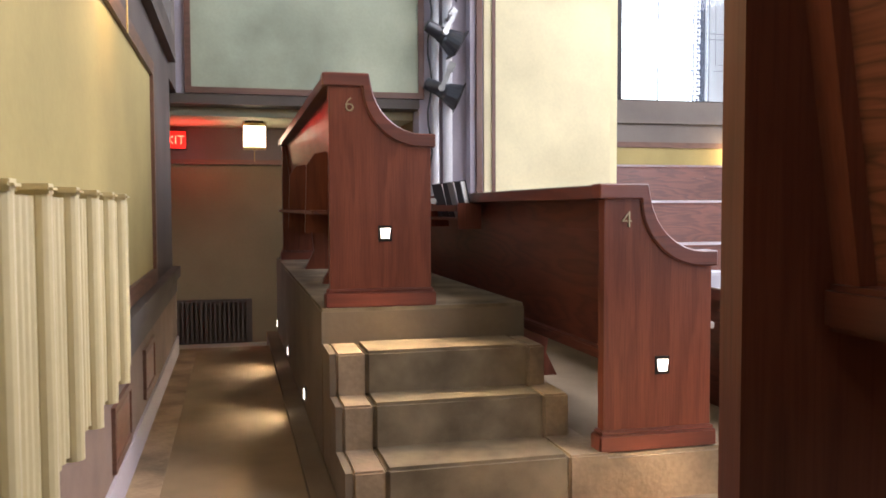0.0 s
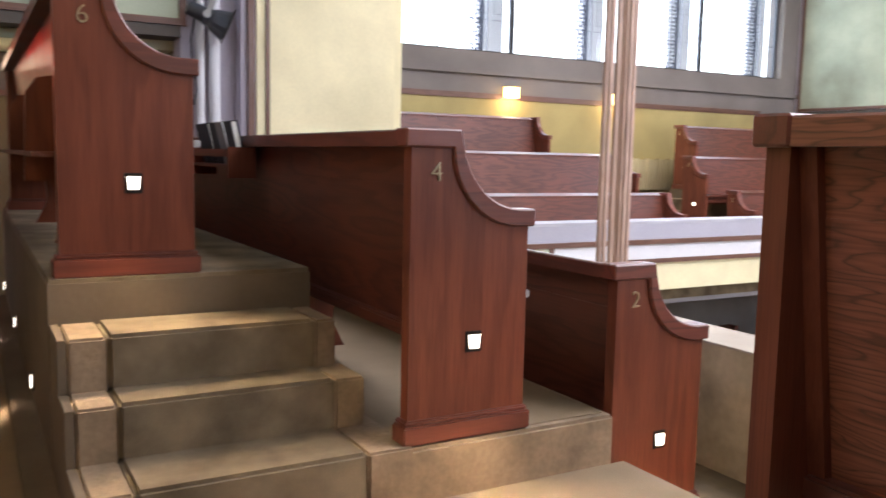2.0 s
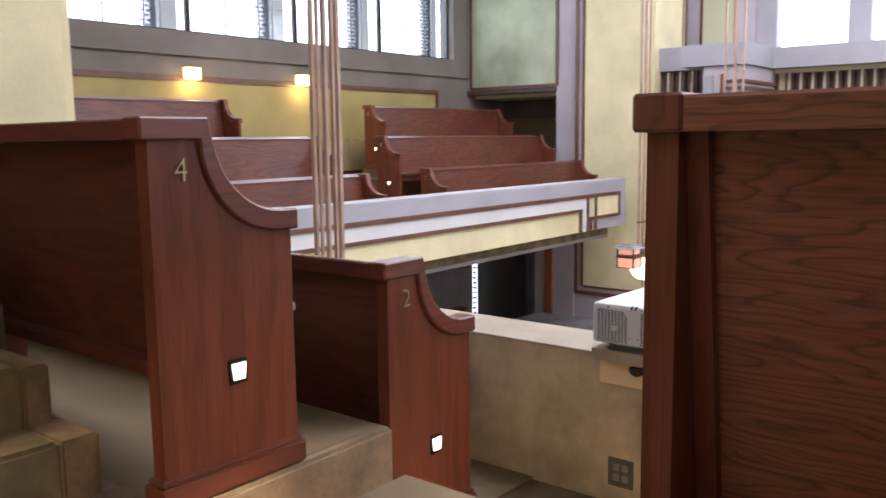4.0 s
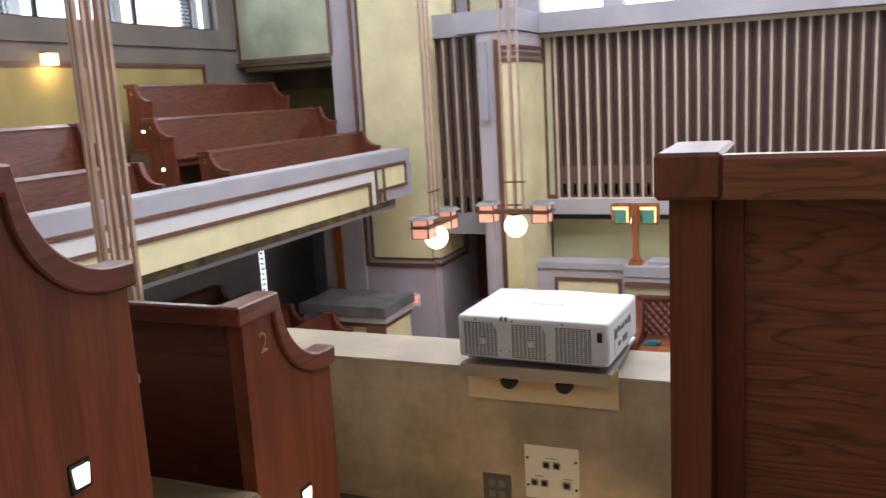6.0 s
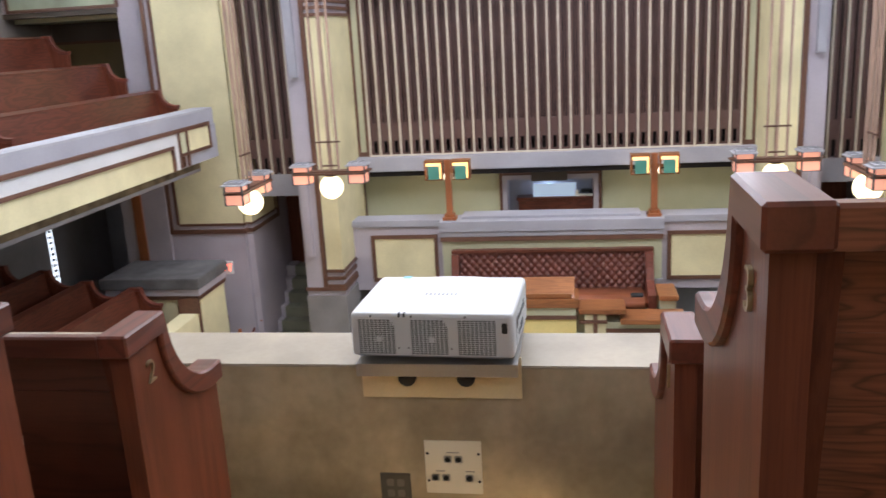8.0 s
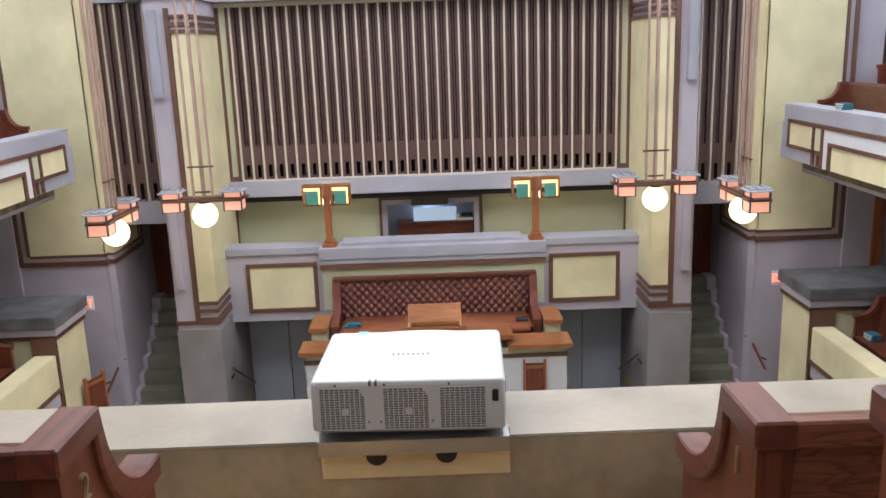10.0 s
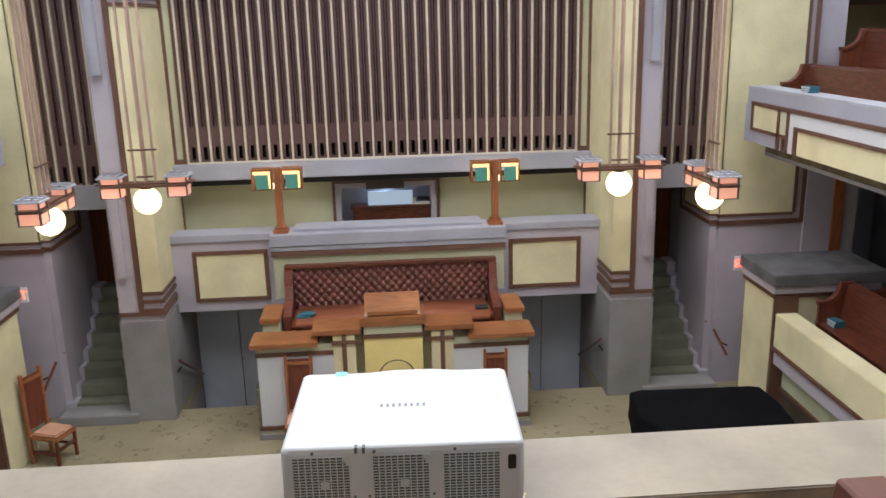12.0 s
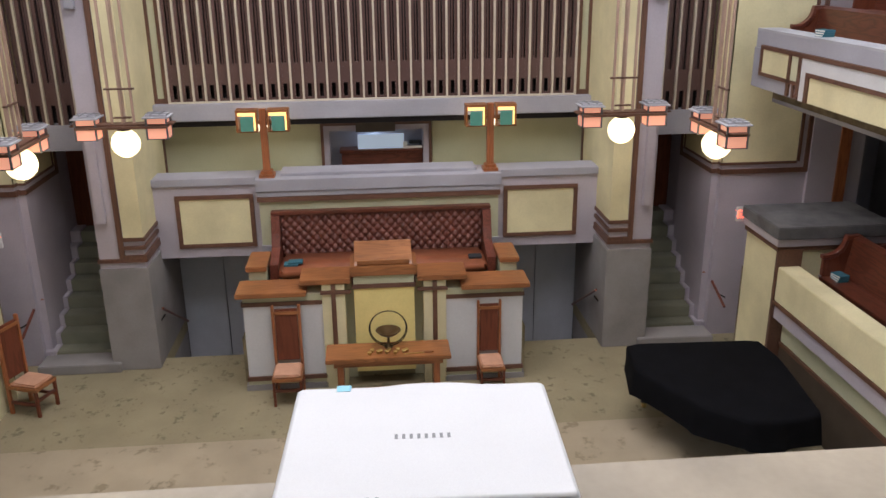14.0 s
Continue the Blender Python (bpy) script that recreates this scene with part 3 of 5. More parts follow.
        bm = boxes((0.86, 0.93, y0, y0 - e * 0.03, -1.6, 6.0), (1.01, 1.055, y0, y0 - e * 0.025, -1.6, 6.0),
                   (xb, xb + 0.03, yc - e * 0.10, yc - e * 0.05, -1.6, 6.0), (xb, xb + 0.03, y0 + e * 0.0, yc - e * 0.05, -1.66, -1.60),
                   (xb, xb + 0.028, y0 + e * 0.05, yc - e * 0.2, -1.53, -1.50), (xb, xb + 0.028, yc - e * 0.22, yc - e * 0.19, -1.5, 6.0),
                   (1.0, xb + 0.03, y0, y0 - e * 0.03, -1.66, -1.60), (1.04, xb + 0.028, y0, y0 - e * 0.028, -1.53, -1.50))
        structure("trim_column%s_%s" % (s, n), bm, TRIM_Z, "brown oak strips framing the column panels", "trim", m)


balcony("west", WEST, 0.289)
balcony("north", NORTH, 0.424)
balcony("south", SOUTH, 0.424)


# ---- pews ----
def concave(x0, z0, x1, z1, n=9):
    """A quarter sweep from (x0, z0) down to (x1, z1), hollow towards the front."""
    return [(x1 - (x1 - x0) * math.cos(a), z0 - (z0 - z1) * math.sin(a)) for a in (i * math.pi / 2 / n for i in range(n + 1))]


HIGH, DEEP, TH = 0.96, 0.425, 0.048      # a pew's height, its end's depth, a board's thickness


LENS = [(0.213, 0.283), (0.245, 0.283), (0.250, 0.325), (0.208, 0.325)]


def pew_mesh_end(y0, y1):
    """One pew end: upright back, hollow front, plinth."""
    curve = concave(0.16, HIGH - 0.05, DEEP, 0.665)
    return prism(bmesh.new(), [(0, 0), (0, HIGH - 0.05)] + curve + [(DEEP, 0)], y0, y1)


def pew_mesh_cap(y0, y1):
    up = [(-0.025, HIGH), (0.165, HIGH)] + concave(0.172, HIGH - 0.012, DEEP - 0.035, 0.718)[1:] + [(DEEP + 0.02, 0.718), (DEEP + 0.02, 0.662)]
    low = concave(0.138, HIGH - 0.055, DEEP - 0.04, 0.662)[::-1] + [(-0.025, HIGH - 0.055)]
    bm = prism(bmesh.new(), up + low, y0, y1)
    bmesh.ops.bevel(bm, geom=list(bm.edges), offset=0.005, segments=1, affect="EDGES", clamp_overlap=True)
    return bm


def pew(length, label, number="", step_lamp=True, TH=TH, board=OAK_H):
    """A pew along y from 0 to length, facing +x, its aisle end at y = 0."""
    p = thing("pew", label, "pew")
    for k, (a, b) in enumerate(((0.0, TH), (length - TH, length))):
        e = part("pew_end", pew_mesh_end(a, b), OAK_V, p)
        part("end_cap", pew_mesh_cap(a - 0.014, b + 0.014), OAK_X, e)
        part("plinth", boxes((-0.02, DEEP + 0.018, a - 0.018, b + 0.018, 0.0, 0.06), (-0.012, DEEP + 0.01, a - 0.011, b + 0.011, 0.06, 0.076), bev=0.005), OAK_X, e)
        if k == 0 and number:
            part_number = lettering("number", number, 0.084, 0.003, NUMERAL, e, Matrix.Translation((0.085, -0.003, HIGH - 0.13)) @ pose(0, 0, 0, 90, 0, 0))
            part_number["label"] = "dull brass pew number"
        if k == 0 and step_lamp:
            fr = part("step_lamp", boxes((0.200, 0.258, -0.004, 0.004, 0.270, 0.337), bev=0.002), IRON, e, "small brown lamp plate")
            part("lens", prism(bmesh.new(), LENS, -0.009, -0.003), STEP_LAMP, fr, "lit white lens")
    for z0, z1, step in ((0.32, 0.7905, 0.0), (0.7895, HIGH - 0.05, 0.0025)):
        lean = [step + 0.035 + 0.09 * (HIGH - 0.05 - z) / (HIGH - 0.35) for z in (z0, z1)]
        part("back_board", prism(bmesh.new(), [(lean[1], z1), (lean[1] + 0.04, z1), (lean[0] + 0.04, z0), (lean[0], z0)], TH, length - TH), board, p)
    part("top_rail", prism(bmesh.new(), [(-0.02, HIGH - 0.054), (-0.02, HIGH - 0.009), (-0.015, HIGH - 0.004), (0.006, HIGH - 0.004), (0.085, HIGH - 0.034), (0.085, HIGH - 0.054)], TH + 0.01, length - TH - 0.01), board, p)
    part("bottom_rail", boxes((0.085, 0.175, TH, length - TH, 0.29, 0.335), bev=0.006), OAK_H, p)
    for a, s in ((TH, 1), (length - TH, -1)):
        part("stile", prism(bmesh.new(), [(0.018, HIGH - 0.05), (0.05, HIGH - 0.05), (0.14, 0.30), (0.105, 0.30)], a + s * 0.001, a + s * 0.034), OAK_V, p)
    part("seat", boxes((0.13, DEEP + 0.015, TH, length - TH, 0.40, 0.435), bev=0.008), OAK_H, p)
    part("seat_front", boxes((DEEP - 0.05, DEEP - 0.02, TH, length - TH, 0.33, 0.40)), OAK_H, p)
    part("latch", boxes((DEEP, DEEP + 0.03, length - 0.05 if not step_lamp else 0.02, length - 0.02 if not step_lamp else 0.05, 0.425, 0.45), bev=0.004), STEEL, p, "small steel latch")
    for k in (1, 2):
        y = length * k / 3
        part("leg", prism(bmesh.new(), [(0.08, 0), (0.36, 0), (0.30, 0.12), (0.34, 0.40), (0.12, 0.40), (0.14, 0.12)], y - 0.02, y + 0.02), OAK_V, p)
    return p


PEW_TEXT = "dark red-stained oak pew with a scooped end"
EVEN = {"6": (-0.88, 1.294, 0.645, 3.4), "4": (0.012, 0.594, 0.178, 4.1), "2": (0.822, 0.592, -0.262, 4.1)}
ODD = {"5": (-0.80, -1.42, 0.645, 3.2), "3": (0.051, -0.634, 0.178, 4.1), "1": (0.872, -0.634, -0.285, 4.1)}
west_pews = {}
for n, (x, y, z, length) in EVEN.items():
    ob = pew(length, PEW_TEXT + " numbered " + n, n)
    ob["group"] = "pews of the balcony"
    ob.matrix_basis = pose(x, y, z)
    west_pews[n] = ob


for y in (0.30, 1.45):
    arch = [(-0.075, 0.30), (0.10, 0.30), (0.06, 0.62), (0.02, 0.66), (-0.03, 0.65), (-0.065, 0.60)]
    part("back_bracket", prism(bmesh.new(), arch, y, y + 0.035), OAK_V, west_pews["6"], "arched oak bracket")
part("back_ledge", boxes((-0.07, 0.10, TH, 2.6, 0.385, 0.40)), OAK_H, west_pews["6"])


def mirrored_pew(length, label, number, TH=TH):
    """The same pew with its aisle end at y = 0 and its length towards -y."""
    p = pew(length, label, "", False, TH, OAK_FIGURED_LIT)
    e2 = [c for c in p.children if c.name.startswith("pew_end")][1]
    lettering("number", number, 0.084, 0.003, NUMERAL, e2, Matrix.Translation((0.085, length + 0.003, HIGH - 0.13)) @ pose(0, 0, 0, 90, 0, 180))["label"] = "dull brass pew number"
    fr = part("step_lamp", boxes((0.200, 0.258, length - 0.004, length + 0.004, 0.270, 0.337), bev=0.002), IRON, e2, "small brown lamp plate")
    part("lens", prism(bmesh.new(), LENS, length + 0.003, length + 0.009), STEP_LAMP, fr, "lit white lens")
    return p


for n, (x, y, z, length) in ODD.items():
    ob = mirrored_pew(length, PEW_TEXT + " numbered " + n, n, 0.036 if n == "5" else TH)
    ob["group"] = "pews of the balcony"
    ob.matrix_basis = pose(x, y - length, z)
    west_pews[n] = ob


def plain_boards(p):
    """The far pews take quieter, darker oak; the odd west ones' tone carries light."""
    for c in p.children:
        if c.name.startswith(("back_board", "top_rail")):
            c.material_slots[0].link = "OBJECT"
            c.material_slots[0].material = OAK_H


for m in (NORTH, SOUTH):
    for ob in west_pews.values():
        c = copy_thing(ob, m @ ob.matrix_basis)
        plain_boards(c)
        c["label"] = PEW_TEXT + " on the far balcony"


# ---- main floor, roof ----
EDGE = 11.86     # the carpet ends here, where short flights go down to the doors
structure("floor", boxes((-3, EDGE, -11, 11, FLOOR - 0.2, FLOOR), (EDGE, 17, -11, -3.22, FLOOR - 0.2, FLOOR), (EDGE, 17, -1.78, 1.78, FLOOR - 0.2, FLOOR), (EDGE, 17, 3.22, 11, FLOOR - 0.2, FLOOR)), CARPET_HALL, "tan mottled carpet of the main floor", "floor")
structure("carpet_hall", boxes((4.0, 9.45, -4.7, 4.7, FLOOR, FLOOR + 0.012)), CARPET_WORN, "paler worn carpet laid in the middle of the hall", "carpet")
structure("ceiling", boxes((-3, CX - 4.4, -11, 11, 6.5, 6.8), (CX + 4.4, 17, -11, 11, 6.5, 6.8), (CX - 4.4, CX + 4.4, 4.4, 11, 6.5, 6.8), (CX - 4.4, CX + 4.4, -11, -4.4, 6.5, 6.8),
                           (CX - 4.4, CX + 4.4, -4.4, 4.4, 6.7, 6.8)), PALE, "plaster ceiling round the skylight", "ceiling")

# ---- east end: organ screen, ledge, wing walls ----
ORG = 13.05
structure("wall_east", boxes((13.9, 14.2, -11, 11, FLOOR, 2.5), (13.9, 14.2, -11, 11, 4.4, 6.5), (13.45, 13.55, -3.4, 3.4, -0.95, 2.1)), GREY, "grey plaster east wall", "wall")
for e, n in ((1, "a"), (-1, "b")):
    s = "_" + n
    # pier beside the organ
    px = 11.55
    structure("pier" + s, boxes((px, 13.45, e * 3.25, e * 3.86, FLOOR, 2.12)), LILAC, "lilac-grey plaster pier beside the organ screen", "pier")
    structure("pier_base" + s, boxes((px - 0.03, 13.4, e * 3.22, e * 3.88, FLOOR, -2.66), bev=0.01), TAUPE, "taupe concrete base of the pier", "pier")
    structure("pier_panel" + s, boxes((px - 0.014, px, e * 3.236, e * 3.50, -2.24, 1.68), (px, 13.25, e * 3.236, e * 3.25, -2.24, 1.68)), PALE, "yellow panels of the pier", "pier panel")
    bm = boxes((px - 0.03, px, e * 3.51, e * 3.58, -2.52, 2.0), (13.2, 13.28, e * 3.22, e * 3.25, -2.24, 1.95))
    for z in (-2.52, -2.39, -2.27, 1.66, 1.76, 1.86):
        box(bm, px - 0.035, px, e * 3.25, e * 3.51, z, z + 0.05)
        box(bm, px - 0.035, 13.3, e * 3.215, e * 3.25, z, z + 0.05)
    box(bm, px - 0.04, px, e * 3.25, e * 3.88, -2.57, -2.52)
    box(bm, px - 0.04, 13.3, e * 3.21, e * 3.25, -2.57, -2.52)
    structure("trim_pier" + s, bm, TRIM_Z, "brown oak strips of the pier", "trim")
    solo("column_speaker", boxes((px - 0.1, px - 0.005, e * 3.68, e * 3.80, -2.0, -0.73), bev=0.01), LILAC, "slim grey column loudspeaker on the pier", "loudspeaker")
    solo("column_speaker", boxes((px - 0.1, px - 0.005, e * 3.68, e * 3.80, 0.78, 1.98), bev=0.01), GREY, "slim grey column loudspeaker high on the pier", "loudspeaker")
    structure("organ_side" + s, boxes((ORG, 13.45, e * 3.03, e * 3.25, -0.66, 2.1)), SAGE, "sage plaster strip beside the organ screen", "wall panel")
    bm = boxes((ORG - 0.03, ORG, e * 3.03, e * 3.09, -0.66, 2.1), (ORG - 0.025, ORG, e * 3.19, e * 3.245, -0.66, 2.1), (ORG - 0.02, ORG, e * 3.09, e * 3.19, -0.66, -0.58))
    structure("trim_organ" + s, bm, TRIM_Z, "brown oak strips beside the organ screen", "trim")
    # wing wall with a yellow panel, doors below
    structure("wing_wall" + s, boxes((12.29, 12.65, e * 1.74, e * 3.25, -2.80, -1.72)), LILAC, "lilac-grey wing wall beside the pulpit", "wall")
    structure("wing_cap" + s, boxes((12.25, 12.7, e * 1.74, e * 3.25, -1.72, -1.61), bev=0.008), GREY, "grey capping of the wing wall", "ledge")
    structure("wing_panel" + s, boxes((12.278, 12.29, e * 1.885, e * 2.88, -2.59, -1.92)), PALE, "pale yellow panel of the wing wall", "wall panel")
    structure("trim_wing" + s, frame_bars(bmesh.new(), "x", 12.26, 0.03, *sorted((e * 1.825, e * 2.94)), -2.65, -1.86, 0.06), TRIM_Y, "brown oak frame of the wing panel", "trim")
    door = tagged(new("door" + s), "plain grey double door under the wing wall", "door", kind="structure")
    for a, b in ((1.80, 2.53), (2.545, 3.215)):
        part("door_leaf", boxes((13.30, 13.35, e * a, e * b, FLOOR - 1.0, -2.70), bev=0.004), DOOR_GREY, door)
    structure("recess_wall" + s, boxes((EDGE, 13.3, e * 3.22, e * 3.3, FLOOR - 1.0, FLOOR - 0.2), (EDGE, 13.4, e * 1.70, e * 1.79, FLOOR - 1.0, -2.84)), TAUPE, "taupe walls of the flight down to the door", "wall")
    flight = tagged(new("stair_down" + s), "short taupe flight down to the grey doors", "stairs", kind="structure")
    for k in range(5):
        part("stair_step", boxes((EDGE + 0.26 * k, 13.3 if k == 4 else EDGE + 0.26 * (k + 1), e * 1.79, e * 3.22, FLOOR - 1.1, FLOOR - 0.18 * (k + 1)), bev=0.008), TAUPE, flight)
    # beam and side organ grille over the stair
    structure("stair_beam" + s, boxes((12.10, 13.2, e * 3.865, e * 4.90, -1.12, -0.765)), GREY, "grey plaster beam over the stair", "beam")
    grille = thing("organ_grille", "narrow slatted oak organ grille over the stair", "organ grille")
    GX = 12.12
    # Near-black sheet takes the place of shade behind the slats.
    part("backing", boxes((GX + 0.16, GX + 0.2, e * 3.87, e * 4.90, -0.765, 2.12)), GAP_SHADE, grille)
    for k in range(5):
        y = e * (4.055 + k * 0.2)
        part("slat", boxes((GX - 0.03, GX + 0.05, y - 0.0135, y + 0.0135, -0.765, 2.12)), CREAM, grille, "cream slat")
    for k in range(5):
        y = e * (3.955 + k * 0.2)
        for a, b in ((-0.082, -0.03), (0.03, 0.082)):
            if 3.865 < abs(y) + min(e * a, e * b) and abs(y) + max(e * a, e * b) < 4.91:
                part("board", boxes((GX + 0.01, GX + 0.04, y + a, y + b, -0.765, 2.12)), PIPE, grille, "brown board")
        part("pipe", boxes((GX + 0.04, GX + 0.07, y - 0.01, y + 0.01, -0.2, 2.12), (GX + 0.012, GX + 0.038, y - 0.03, y + 0.03, -0.50, -0.20)), PIPE, grille, "narrow brown pipe")
    # stair up between pier and column
    stair = tagged(new("stair_east" + s), "steep stair with green carpet between lilac walls", "stairs", kind="structure")
    for k in range(8):
        x = 11.85 + k * 0.24
        z = FLOOR + (k + 1) * 0.185
        part("stair_step", boxes((x, 14.0, e * 3.96, e * 4.76, z - 0.185, z), bev=0.012), CARPET_STAIR, stair)
        part("stone_cheek", boxes((x - 0.02, 14.0, e * 4.76, e * 4.915, z - 0.185, z + 0.02), bev=0.01), LILAC, stair)
    part("landing", boxes((11.45, 11.87, e * 3.75, e * 4.9, FLOOR, FLOOR + 0.14), bev=0.012), TAUPE, stair)
    structure("stair_back_panel" + s, boxes((13.86, 13.895, e * 3.95, e * 4.3, -2.7, -1.15)), PALE, "yellow panel at the head of the stair", "wall panel")
    head = tagged(new("door_stair" + s), "dark oak door at the head of the stair", "door", kind="structure")
    part("door_leaf", boxes((13.84, 13.88, e * 4.40, e * 4.9, -2.75, -1.15), bev=0.004), OAK_V, head)
    part("door_post", boxes((13.80, 13.89, e * 4.31, e * 4.395, -2.75, -1.15), bev=0.004), TRIM_Z, head)
    structure("stair_wall" + s, boxes((13.08, 13.9, e * 4.92, e * 5.2, FLOOR, -0.98)), LILAC, "lilac-grey wall beside the stair", "wall")
    # east corner column
    structure("column_east" + s, boxes((11.8, 13.08, e * 4.92, e * 6.23, FLOOR, 6.5)), LILAC, "square hollow column of lilac-grey plaster", "column")
    structure("column_east_panel" + s, boxes((11.786, 11.8, e * 4.906, e * 6.02, -1.5, 6.0), (11.786, 12.7, e * 4.906, e * 4.92, -1.5, 6.0)), PALE, "pale yellow panels of the column", "column panel")
    bm = boxes((11.77, 11.8, e * 4.89, e * 6.138, -1.66, -1.59), (11.775, 11.8, e * 4.893, e * 6.028, -1.53, -1.49), (11.775, 11.8, e * 6.03, e * 6.07, -1.5, 6.0),
               (11.77, 11.8, e * 6.14, e * 6.2, -1.66, 6.0), (11.8, 13.08, e * 4.89, e * 4.92, -1.66, -1.59), (11.8, 13.0, e * 4.893, e * 4.92, -1.53, -1.49))
    structure("trim_column_east" + s, bm, TRIM_Z, "brown oak strips framing the column panels", "trim")

# organ screen
screen = thing("organ_screen", "tall organ screen of cream and brown oak slats", "organ screen")
# Black backing paints the depth behind the slats as shade.
part("backing", boxes((ORG + 0.16, ORG + 0.2, -3.03, 3.03, -0.66, 2.12)), GAP_SHADE, screen, "near-black sheet painting the shade behind the slats")
part("top_rail", boxes((ORG - 0.045, ORG + 0.06, -3.25, 3.25, 2.06, 2.125)), CREAM, screen)
part("bottom_rail", boxes((ORG - 0.06, ORG + 0.06, -3.03, 3.03, -0.66, -0.635)), CREAM, screen)
N_SLAT = 34
PITCH = 6.04 / N_SLAT
one = {}


def slot_piece(name, bm, mat, y, label):
    """The first of a kind makes the mesh; the rest share it."""
    if name + label in one:
        return share(name, one[name + label], screen, pose(0, y, 0))
    one[name + label] = part(name, bm, mat, screen, label)
    one[name + label].matrix_basis = pose(0, y, 0)


for k in range(N_SLAT + 1):
    y = -3.02 + k * PITCH
    slot_piece("slat", boxes((ORG - 0.055, ORG + 0.04, -0.0135, 0.0135, -0.635, 2.06)), CREAM, y, "cream slat")
    if k < N_SLAT:
        c = y + PITCH / 2
        h = PITCH / 2 - 0.0135
        slot_piece("board", boxes((ORG + 0.0, ORG + 0.03, -h, -0.03, -0.635, 2.06), (ORG, ORG + 0.03, 0.03, h, -0.635, 2.06), (ORG + 0.004, ORG + 0.028, -0.03, 0.03, -0.40, -0.10),
                                  (ORG + 0.004, ORG + 0.028, -0.03, 0.03, -0.635, -0.60)), PIPE, c, "brown slotted board")
        slot_piece("pipe", boxes((ORG + 0.03, ORG + 0.06, -0.010, 0.010, -0.10, 2.06), (ORG + 0.02, ORG + 0.05, -0.03, 0.03, -0.33, -0.30)), PIPE, c, "narrow brown pipe")
structure("organ_ledge", boxes((12.86, 13.5, -3.25, 3.25, -0.90, -0.655), bev=0.012), GREY, "grey plaster ledge under the organ screen", "ledge")
# Recessed black strip draws the shadow line below the ledge.
structure("trim_ledge", boxes((12.94, 13.3, -3.25, 3.25, -0.99, -0.90)), GAP_SHADE, "near-black strip painting the shadow under the ledge", "trim")
for n, bounds in (("middle", (12.75, 13.6, -3.2, 3.2, 2.13, 2.45)), ("pier_a", (11.5, 13.6, 3.2, 4.2, 2.13, 2.45)), ("pier_b", (11.5, 13.6, -4.2, -3.2, 2.13, 2.45)),
                  ("side_a", (12.05, 13.6, 4.2, 4.9, 2.13, 2.5)), ("side_b", (12.05, 13.6, -4.9, -4.2, 2.13, 2.5))):
    structure("organ_band_" + n, boxes(bounds), GREY, "grey plaster band over the organ screen", "beam")
structure("choir_wall", boxes((13.4, 13.5, 0.86, 3.4, -2.05, -1.0), (13.4, 13.5, -3.4, -0.86, -2.05, -1.0), (12.45, 13.5, -3.4, 3.4, -2.2, -2.05)), SAGE, "sage plaster wall behind the pulpit seat", "wall")

# east clerestory
for e, n in ((1, "a"), (-1, "b")):
    structure("wall_clerestory_" + n, boxes((13.6, 13.9, e * 3.78, e * 11, 2.45, 4.4)), LILAC, "lilac-grey plaster wall beside the east windows", "wall")
    structure("panel_clerestory_" + n, boxes((13.585, 13.6, e * 4.15, e * 4.7, 2.55, 4.2)), SAGE, "sage plaster panel beside the east windows", "wall panel")
    structure("trim_clerestory_" + n, frame_bars(bmesh.new(), "x", 13.575, 0.025, *sorted((e * 4.10, e * 4.75)), 2.5, 4.25, 0.05), TRIM_Z, "brown oak frame of the sage panel", "trim")
for i in range(6):
    y = -3.6 + i * 1.44
    structure("clerestory_pier_%d" % (i + 1), boxes((13.6, 13.9, y - 0.17, y + 0.17, 2.45, 4.4)), GREY, "grey pier of the east windows", "pier")
structure("backdrop_east", boxes((14.3, 14.32, -6, 6, 2.0, 5.0)), SKY_GLOW, "bright overcast sky outside the east windows", "sky")
lamp_area("east_window_lamp", look((14.25, 0, 3.4), (5, 0, 3.2)), 8.6, 1.8, EAST_W, DAY)


# ---- pulpit end ----
structure("seat_wall", boxes((12.15, 12.6, -1.73, 1.73, -2.6, -1.86)), SAGE, "sage plaster wall behind the pulpit seat", "wall")
structure("seat_wall_base", boxes((12.12, 12.6, -1.74, 1.74, FLOOR, -2.6)), GREY, "grey plaster wall behind the pulpit seat", "wall")
structure("seat_wall_cap", boxes((12.09, 12.65, -1.765, 1.765, -1.79, -1.615), (12.28, 12.7, -1.42, 1.42, -1.615, -1.57), (12.11, 12.6, -1.75, 1.75, -1.87, -1.79), bev=0.008), GREY, "grey capping behind the pulpit seat", "ledge")
structure("trim_seat_wall", boxes((12.095, 12.15, -1.75, 1.75, -1.94, -1.872)), TRIM_Y,
          "brown oak strip behind the pulpit seat", "trim")

niche = tagged(new("window_niche"), "dark oak console niche with a bright screen in the choir wall", "niche", kind="structure")
part("niche_back", boxes((13.75, 13.8, -0.9, 0.9, -2.1, -1.0)), GREY, niche)
# Added lamp hidden behind the screen, to tint the niche blue.
lamp_point("screen_light", (13.63, 0.05, -1.24), 1.8, (0.55, 0.76, 1.0), 0.05)
part("niche_frame", frame_bars(bmesh.new(), "x", 13.34, 0.40, -0.80, 0.83, -2.05, -1.1, 0.085), LILAC, niche)
part("niche_trim", frame_bars(bmesh.new(), "x", 13.32, 0.04, -0.845, 0.875, -2.09, -1.055, 0.045), TRIM_Y, niche)
part("niche_valance", boxes((13.28, 13.34, -0.28, 0.33, -1.20, -1.02)), GRILLE, niche)
organ_console = solo("organ_console", boxes((13.45, 13.7, -0.71, 0.57, -2.0, -1.56), (13.42, 13.72, -0.73, 0.60, -1.56, -1.51), bev=0.01), OAK_H, "dark oak organ console inside the niche", "console")
